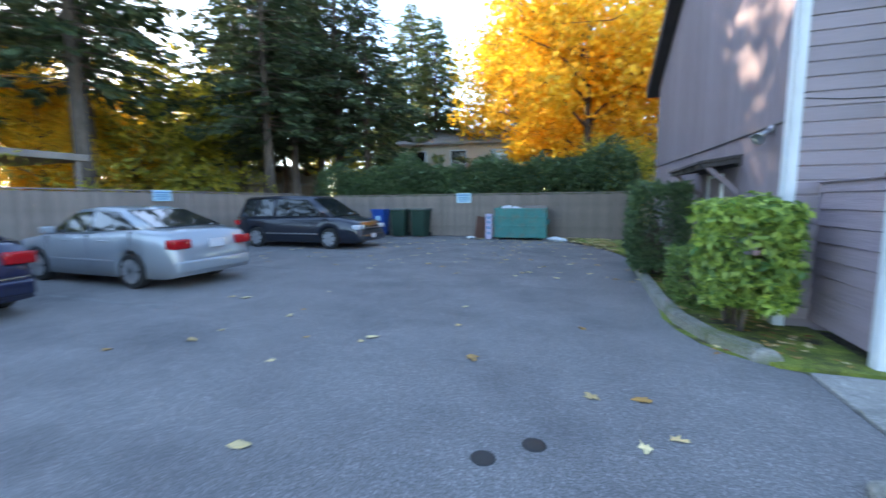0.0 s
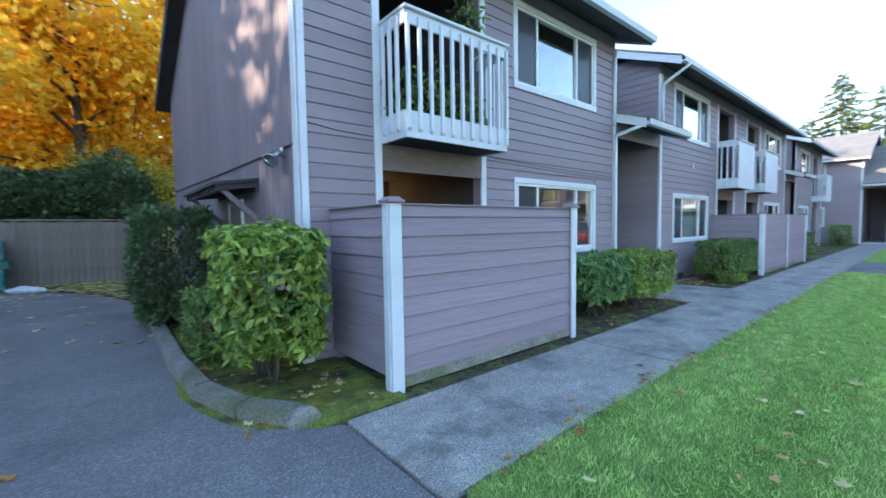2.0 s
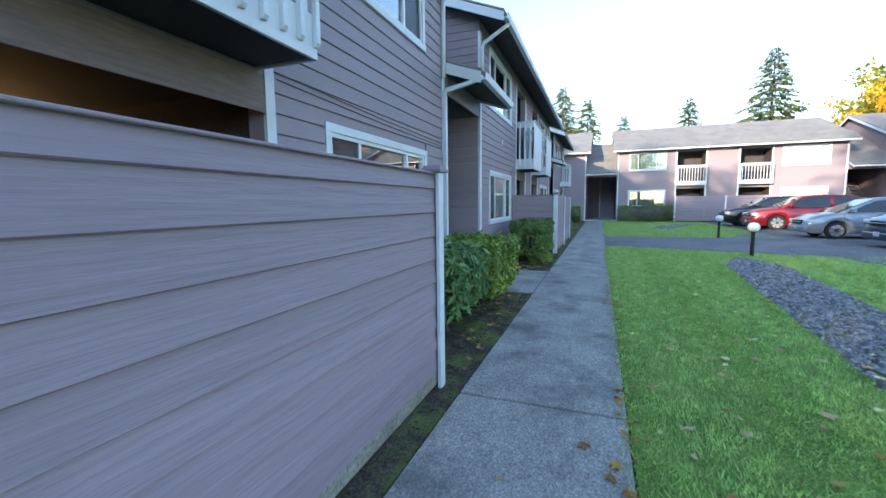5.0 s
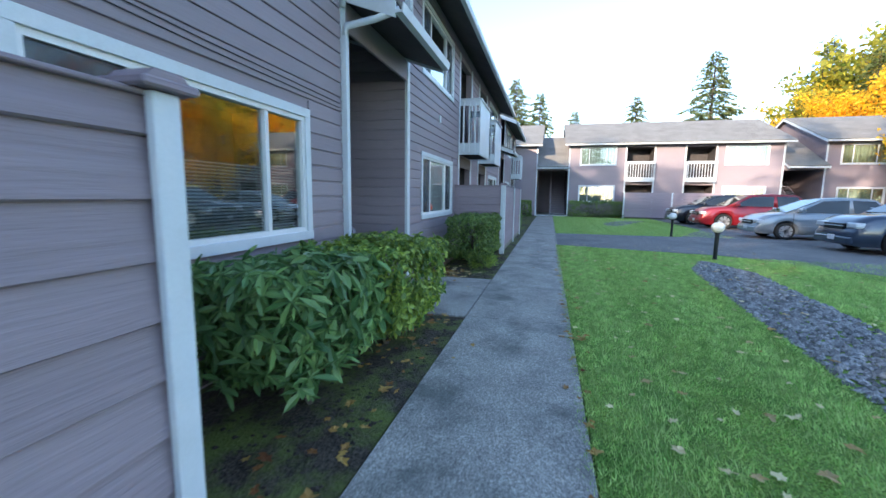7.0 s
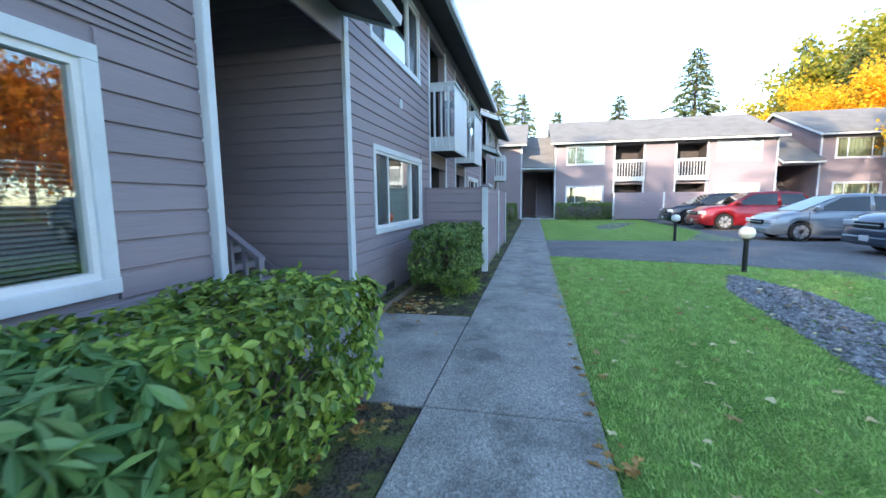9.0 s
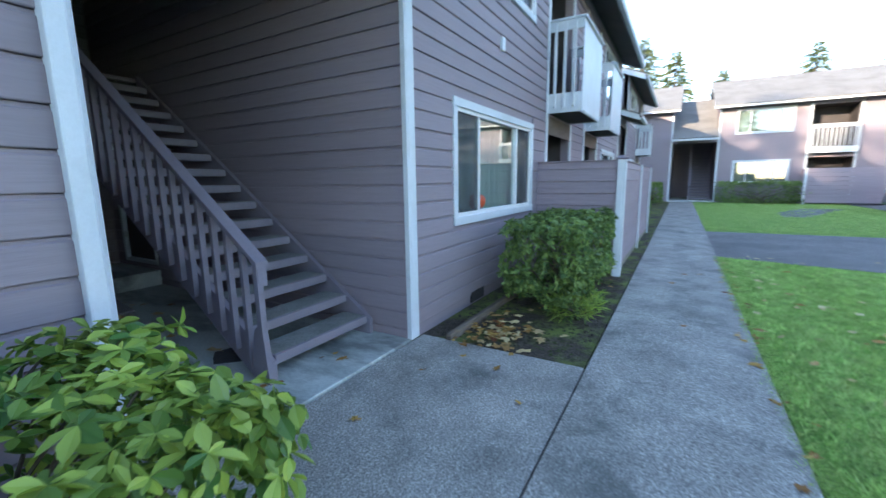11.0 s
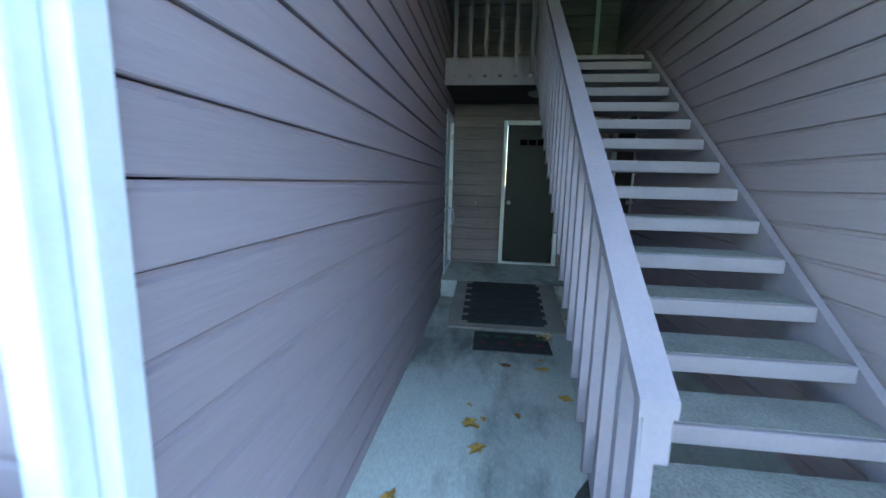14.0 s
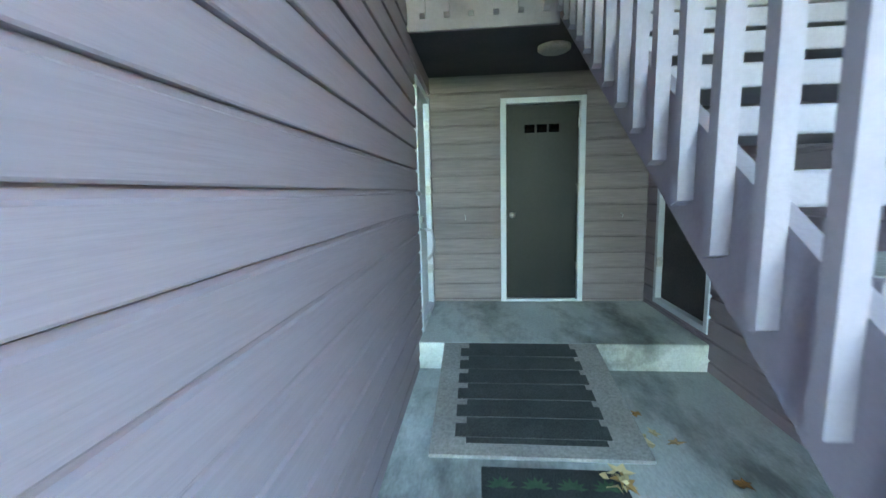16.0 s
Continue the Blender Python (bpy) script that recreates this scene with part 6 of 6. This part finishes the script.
# ---- hedge above the fence, trees, houses beyond ----
def hedge_bank(name, boxes, n, ln, material, label, seed):
    """Loose hedge over several overlapping mounds (x, y, z, rx, ry, rz)."""
    g = np.random.default_rng(seed)
    cs, ds = [], []
    for x, y, z, rx, ry, rz in boxes:
        k = int(n * rx * rz)
        q = g.normal(0, 1, (k, 3))
        q /= np.linalg.norm(q, axis=1)[:, None]
        w = np.array([noise.noise(Vector(v) * 2.3 + Vector((x, seed, 0))) for v in q])
        r = g.beta(5, 1, k) * (1 + 0.3 * w)
        cs.append(q * r[:, None] * (rx, ry, rz) + (x, y, z))
        ds.append(q * 0.6 + g.normal(0, 0.6, (k, 3)))
    c, d = np.concatenate(cs), np.concatenate(ds)
    c[:, 2] = np.maximum(c[:, 2], 0.1)
    e = empty(name, pose(0, 0, 0), label, "hedge")
    share("foliage", leaf_mesh("foliage", c, d, g.uniform(0.6, 1.3, len(c)) * ln, 0.5, material, g, fine=False), e)
    bm = bmesh.new()
    for x, y, z, rx, ry, rz in boxes:
        for j in range(4):
            a = Vector((x + g.uniform(-0.4, 0.4) * rx, y, -0.05))
            tube(bm, [a, a + Vector((g.uniform(-0.3, 0.3), 0, z * 0.7)), Vector((x + g.uniform(-0.7, 0.7) * rx, y, z + 0.4 * rz))], [0.04, 0.025, 0.01], 5, False)
    part("branch_frame", bm, BARK, e)
    return e


hg = np.random.default_rng(3)
hedge_bank("hedge", [(-11.5 + i * 1.25 + hg.uniform(-0.2, 0.2), 18.1 + hg.uniform(-0.2, 0.3), 2.1 + hg.uniform(-0.15, 0.15), 1.3, 1.0, 1.05 + hg.uniform(-0.25, 0.4) + 0.03 * i) for i in range(11)], 3200, 0.17, IVY, "dark evergreen hedge spilling over the fence", 51)
hedge_bank("hedge", [(-15.5, -2 + i * 3.0 + hg.uniform(-0.5, 0.5), 1.6, 1.2, 1.6, 1.6 + hg.uniform(-0.3, 0.8)) for i in range(7)], 260, 0.2, OLIVE, "yellow-green shrubs beyond the car park fence", 52)

# added hedge, never in direct view: blocks the bright horizon in window reflections
hedge_bank("hedge", [(2 + i * 4.2, -31.5 + hg.uniform(-0.6, 0.6), 1.5, 2.6, 1.3, 1.7 + hg.uniform(-0.3, 0.7)) for i in range(14)], 130, 0.3, IVY, "hedge added out of view to fill the bright gap in window reflections", 53)


def conifer(name, H, seed, material, base=2.5, spread=0.24, dense=1.25, label="tall dark fir with drooping branches"):
    g = np.random.default_rng(seed)
    t = empty(name, pose(0, 0, 0), label, "tree", "fir trees")
    part("trunk", tube(bmesh.new(), [(0, 0, -0.2), (0.03, 0, H * 0.3), (-0.03, 0.02, H * 0.65), (0, 0, H)], [0.017 * H + 0.02, 0.013 * H, 0.007 * H, 0.01], 8), BARK, t)
    cs, ds, ls = [], [], []
    bm = bmesh.new()
    z = base
    while z < H - 0.3:
        f = (z - base) / (H - base)
        R = spread * H * (1 - f) ** 0.85 * g.uniform(0.75, 1.15) + 0.25
        if f < 0.12:
            R *= 0.7
        nb = int(g.integers(4, 7))
        ph = g.uniform(0, 6.28)
        for b in range(nb):
            th = ph + 6.283 * b / nb + g.normal(0, 0.2)
            r = R * g.uniform(0.65, 1.15)
            o = np.array([math.cos(th), math.sin(th), 0])
            drop = g.uniform(0.1, 0.35)
            zz = z + g.uniform(-0.2, 0.2)
            tip = o * r + (0, 0, zz - drop * r + 0.1 * r)
            if r > 0.8:
                tube(bm, [(0, 0, zz), tuple(o * r * 0.5 + (0, 0, zz - drop * 0.3 * r)), tuple(tip)], [0.035, 0.02, 0.006], 4, False)
            k = max(5, int(r * 15 * dense))
            s = g.uniform(0.12, 1.0, k) ** 0.8
            side = np.array([-o[1], o[0], 0])
            lat = g.normal(0, 0.2, k) * (0.35 + r * 0.3) * (1.15 - s)
            c = o[None] * (s * r)[:, None] + side[None] * lat[:, None] + np.c_[np.zeros(k), np.zeros(k), zz - drop * r * s ** 1.4 + g.normal(0, 0.07, k)]
            d = o[None] * 0.8 + side[None] * np.sign(lat)[:, None] * g.uniform(0.2, 1.0, k)[:, None] + np.c_[np.zeros(k), np.zeros(k), g.uniform(-0.7, 0.0, k)]
            cs.append(c), ds.append(d), ls.append(g.uniform(0.25, 0.6, k) * (0.6 + 0.5 * (1 - f)))
        z += g.uniform(0.28, 0.5) * (0.75 + 0.5 * (1 - f))
    part("limb_frame", bm, BARK, t)
    share("crown", leaf_mesh("crown", np.concatenate(cs), np.concatenate(ds), np.concatenate(ls), 0.5, material, g, fine=False), t)
    return t


def broadleaf(name, H, seed, material, R=4.0, n=9000, ln=0.22, trunk=0.2, bare=0.25, label="golden maple in autumn leaf"):
    g = np.random.default_rng(seed)
    t = empty(name, pose(0, 0, 0), label, "tree", "autumn trees")
    bm = bmesh.new()
    tube(bm, [(0, 0, -0.2), (0.1, 0, H * 0.25), (0, 0.1, H * 0.5), (0.05, 0, H * 0.85)], [trunk * 1.2, trunk * 0.85, trunk * 0.55, 0.03], 8)
    part("trunk", bm, BARK, t)
    bm = bmesh.new()
    ends = []
    for i in range(26):
        z0 = H * g.uniform(bare, 0.8)
        th = g.uniform(0, 6.283)
        f = (z0 / H - bare) / (1 - bare)
        r = R * math.sqrt(max(0.08, 1 - (1.5 * f - 0.45) ** 2)) * g.uniform(0.6, 1.05)
        e = Vector((math.cos(th) * r, math.sin(th) * r, z0 + r * g.uniform(0.25, 0.7)))
        m1 = Vector((0, 0, z0)).lerp(e, 0.5) + Vector((g.normal(0, 0.2), g.normal(0, 0.2), 0.15))
        tube(bm, [(0, 0, z0), m1, e], [trunk * 0.35, trunk * 0.2, 0.015], 5, False)
        for q in (m1, m1.lerp(e, 0.5), e):
            for j in range(2):
                e2 = q + Vector(g.normal(0, 1, 3)) * R * 0.22
                tube(bm, [q, q.lerp(e2, 0.5), e2], [0.025, 0.015, 0.006], 4, False)
                ends += [e2, q]
    part("limb_frame", bm, BARK, t)
    en = np.array([tuple(v) for v in ends])
    idx = g.integers(0, len(en), n)
    c = en[idx] + g.normal(0, 1, (n, 3)) * R * 0.1
    d = g.normal(0, 1, (n, 3)) + (0, 0, -0.5)
    share("crown", leaf_mesh("crown", c, d, g.uniform(0.6, 1.3, n) * ln, 0.85, material, g, fine=False), t)
    return t


def plant(src, x, y, k=1.0, turn=0.0):
    return copy_thing(src, pose(x, y, 0, 0, 0, turn) @ Matrix.Scale(k, 4))


firs = [conifer("fir_tree", 17.0, 1, NEEDLE, 5.5, 0.27, 1.05), conifer("fir_tree", 18.5, 2, NEEDLE, 6.0, 0.25, 0.75), conifer("fir_tree", 15.5, 3, NEEDLE, 4.6, 0.3)]
firs[0].matrix_basis, firs[1].matrix_basis, firs[2].matrix_basis = pose(-15.6, 17.5, 0), pose(-19.5, 11.2, 0) @ Matrix.Scale(1.12, 4), pose(-18.2, 20.5, 0)
# (-22, 22), (-17, 24) and (-23.5, 13.8) are added to block the low sun
for i, (x, y, k) in enumerate(((-16.2, 20.3, 0.95), (-14.2, 22.0, 0.9), (-12.0, 21.6, 0.93), (-22.5, 6.5, 0.95), (-23.5, 13.8, 1.15), (-22.0, 22.0, 1.2), (-21.0, 27.5, 1.1), (-17.0, 24.0, 0.95), (-20.5, 24.5, 0.95), (-25, 1.5, 0.95), (-20, -4, 0.9),
                               (-6.5, 42.0, 0.95), (-21.0, 44.0, 1.0), (-24, 33, 1.0), (12, -36, 0.9), (19, -38, 0.95), (7, -35, 0.9), (36, -38, 0.95), (43, -34, 0.85), (-4, -36, 0.95))):
    plant(firs[i % 3], x, y, k, i * 73)
# tall firs added out of view to shade the far block's front
for i, (x, y, k) in enumerate(((-33, 12.0, 1.35), (-36, 14.0, 1.3))):
    plant(firs[1], x, y, k, i * 101)
# these firs carry painted sunlight in their lighter needles
lfir = [conifer("fir_tree", 17.0, 4, NEEDLE_SUN, 1.0, 0.33, 2.2, label="fir beyond the far block, sunlight put into its needle colour"), conifer("fir_tree", 20.0, 5, NEEDLE_SUN, 1.5, 0.36, 2.2, label="fir beyond the far block, sunlight put into its needle colour")]
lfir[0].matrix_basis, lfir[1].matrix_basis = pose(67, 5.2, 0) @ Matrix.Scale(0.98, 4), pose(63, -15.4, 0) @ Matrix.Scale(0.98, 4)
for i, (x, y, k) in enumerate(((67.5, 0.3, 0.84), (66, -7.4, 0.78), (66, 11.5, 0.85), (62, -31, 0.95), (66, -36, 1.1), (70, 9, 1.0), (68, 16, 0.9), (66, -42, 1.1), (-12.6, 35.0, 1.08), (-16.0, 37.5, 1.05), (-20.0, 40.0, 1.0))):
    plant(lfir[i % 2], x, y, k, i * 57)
maple = broadleaf("maple_tree", 15.0, 8, GOLD, 5.0, 15000, 0.3, 0.28, 0.2)
maple.matrix_basis = pose(0.2, 25.0, 0)
plant(maple, -0.8, 30.0, 1.0, 80)
plant(maple, 4.8, 26.5, 1.1, 200)
plant(maple, -4.6, 33.5, 1.12, 320)
orange = broadleaf("maple_tree", 11.0, 9, ORANGE, 4.2, 9000, 0.3, 0.22, 0.2, "orange maple in autumn leaf")
orange.matrix_basis = pose(29.0, -21.0, 0)
plant(orange, 24.0, -24.0, 0.9, 60)
plant(maple, 31.5, -17.0, 0.6, 100)
olive = broadleaf("broadleaf_tree", 10.0, 10, OLIVE, 3.6, 8000, 0.3, 0.18, 0.15, "yellow-green tree turning in autumn")
olive.matrix_basis = pose(-21.5, 18.0, 0)
for i, (x, y, k) in enumerate(((-26.0, 9.0, 0.75), (-27.0, 15.0, 0.8), (-29.0, 4.0, 0.85), (-27.5, 27.0, 0.8), (-29.0, 21.0, 0.8), (-3.0, 41.0, 0.85), (-22.5, 2.0, 0.6), (1.5, 20.5, 0.45), (-31, 0, 0.9), (-33, 10, 0.9), (-31, 18, 0.85), (-28, 24, 0.85), (-35, 26, 0.9), (-17, 42, 0.9), (-20, 30, 0.8), (59, -27, 1.1), (60, -33, 1.25), (57, -37, 1.1), (38, -30, 1.2))):
    plant(olive, x, y, k, i * 47)
for i, (x, y, k) in enumerate(((-24.0, 12.0, 0.5), (-27.5, 18.5, 0.65), (-26.5, 14.0, 0.6), (-28.5, 8.0, 0.6), (-30.5, 24, 0.65), (57, -31.0, 1.0), (60, -24.0, 0.9), (56, -35, 0.9))):
    plant(maple, x, y, k, i * 67)

# wooded slope behind the far block
for i, (x, y, k) in enumerate(((67, -30, 1.5), (71, -36, 2.2), (70, -43, 2.5), (76, -48, 2.7), (64, -38, 1.5), (74, -30, 1.6), (78, -40, 2.2), (66, -50, 2.0))):
    plant(olive, x, y, k, i * 61)
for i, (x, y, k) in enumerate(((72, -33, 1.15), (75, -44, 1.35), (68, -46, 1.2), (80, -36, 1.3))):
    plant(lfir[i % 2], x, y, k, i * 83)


def house(m, w, d, h, pitch, label, wallm, openings=()):
    b = empty("house", m, label, "house", "houses beyond the fence")
    part("wall", box(bmesh.new(), 0, w, 0, d, 0, h), wallm, b)
    part("roof", prism(bmesh.new(), [(-0.5, h - 0.1), (d / 2, h + pitch * (d / 2 + 0.5)), (d + 0.5, h - 0.1), (d + 0.5, h + 0.06), (d / 2, h + pitch * (d / 2 + 0.5) + 0.16), (-0.5, h + 0.06)], "x", -0.4, w + 0.4), ROOF, b)
    for a, z0, ww, hh in openings:
        wn_ = part("window", box(bmesh.new(), a, a + ww, -0.05, 0.02, z0, z0 + hh), WHITE, b)
        part("pane", box(bmesh.new(), a + 0.08, a + ww - 0.08, -0.056, -0.05, z0 + 0.08, z0 + hh - 0.08), DARKGLASS, wn_)
    return b


CREAM = mat("cream_stucco", (0.5, 0.44, 0.34), (0.56, 0.5, 0.4), 1, 0.85)
house(pose(-14.5, 31.5, 0, 0, 0, 8), 11, 8, 6.2, 0.38, "cream house with a brown shingle roof beyond the hedge", CREAM, ((1, 4.4, 1.2, 1.3), (4.2, 4.4, 1.4, 1.3), (7.5, 4.4, 1.4, 1.3)))
house(pose(-2.5, 33.5, 0, 0, 0, -4), 12, 8, 6.0, 0.38, "cream house with a brown shingle roof beyond the hedge", CREAM, ((2, 3.4, 1.2, 1.3), (6, 3.4, 1.4, 1.3)))
house(pose(-23.5, 20.5, 0, 0, 0, 60), 8, 6, 2.9, 0.4, "low brown house beyond the car park fence", FENCEW, ((2, 1, 1.2, 1.0),))
cp = empty("carport", pose(-17.5, -2.2, 0.4), "long flat-roofed brown carport beyond the fence", "carport")
part("roof", rounded(-5, 0, 0, 12.5, 2.75, 3.0, 0.02, 1), FENCEW, cp)
for y in (0.3, 4.3, 8.3, 12.1):
    part("post", rounded(-0.3, -0.15, y, y + 0.15, -0.45, 2.75, 0.01, 1), FENCEW, cp)
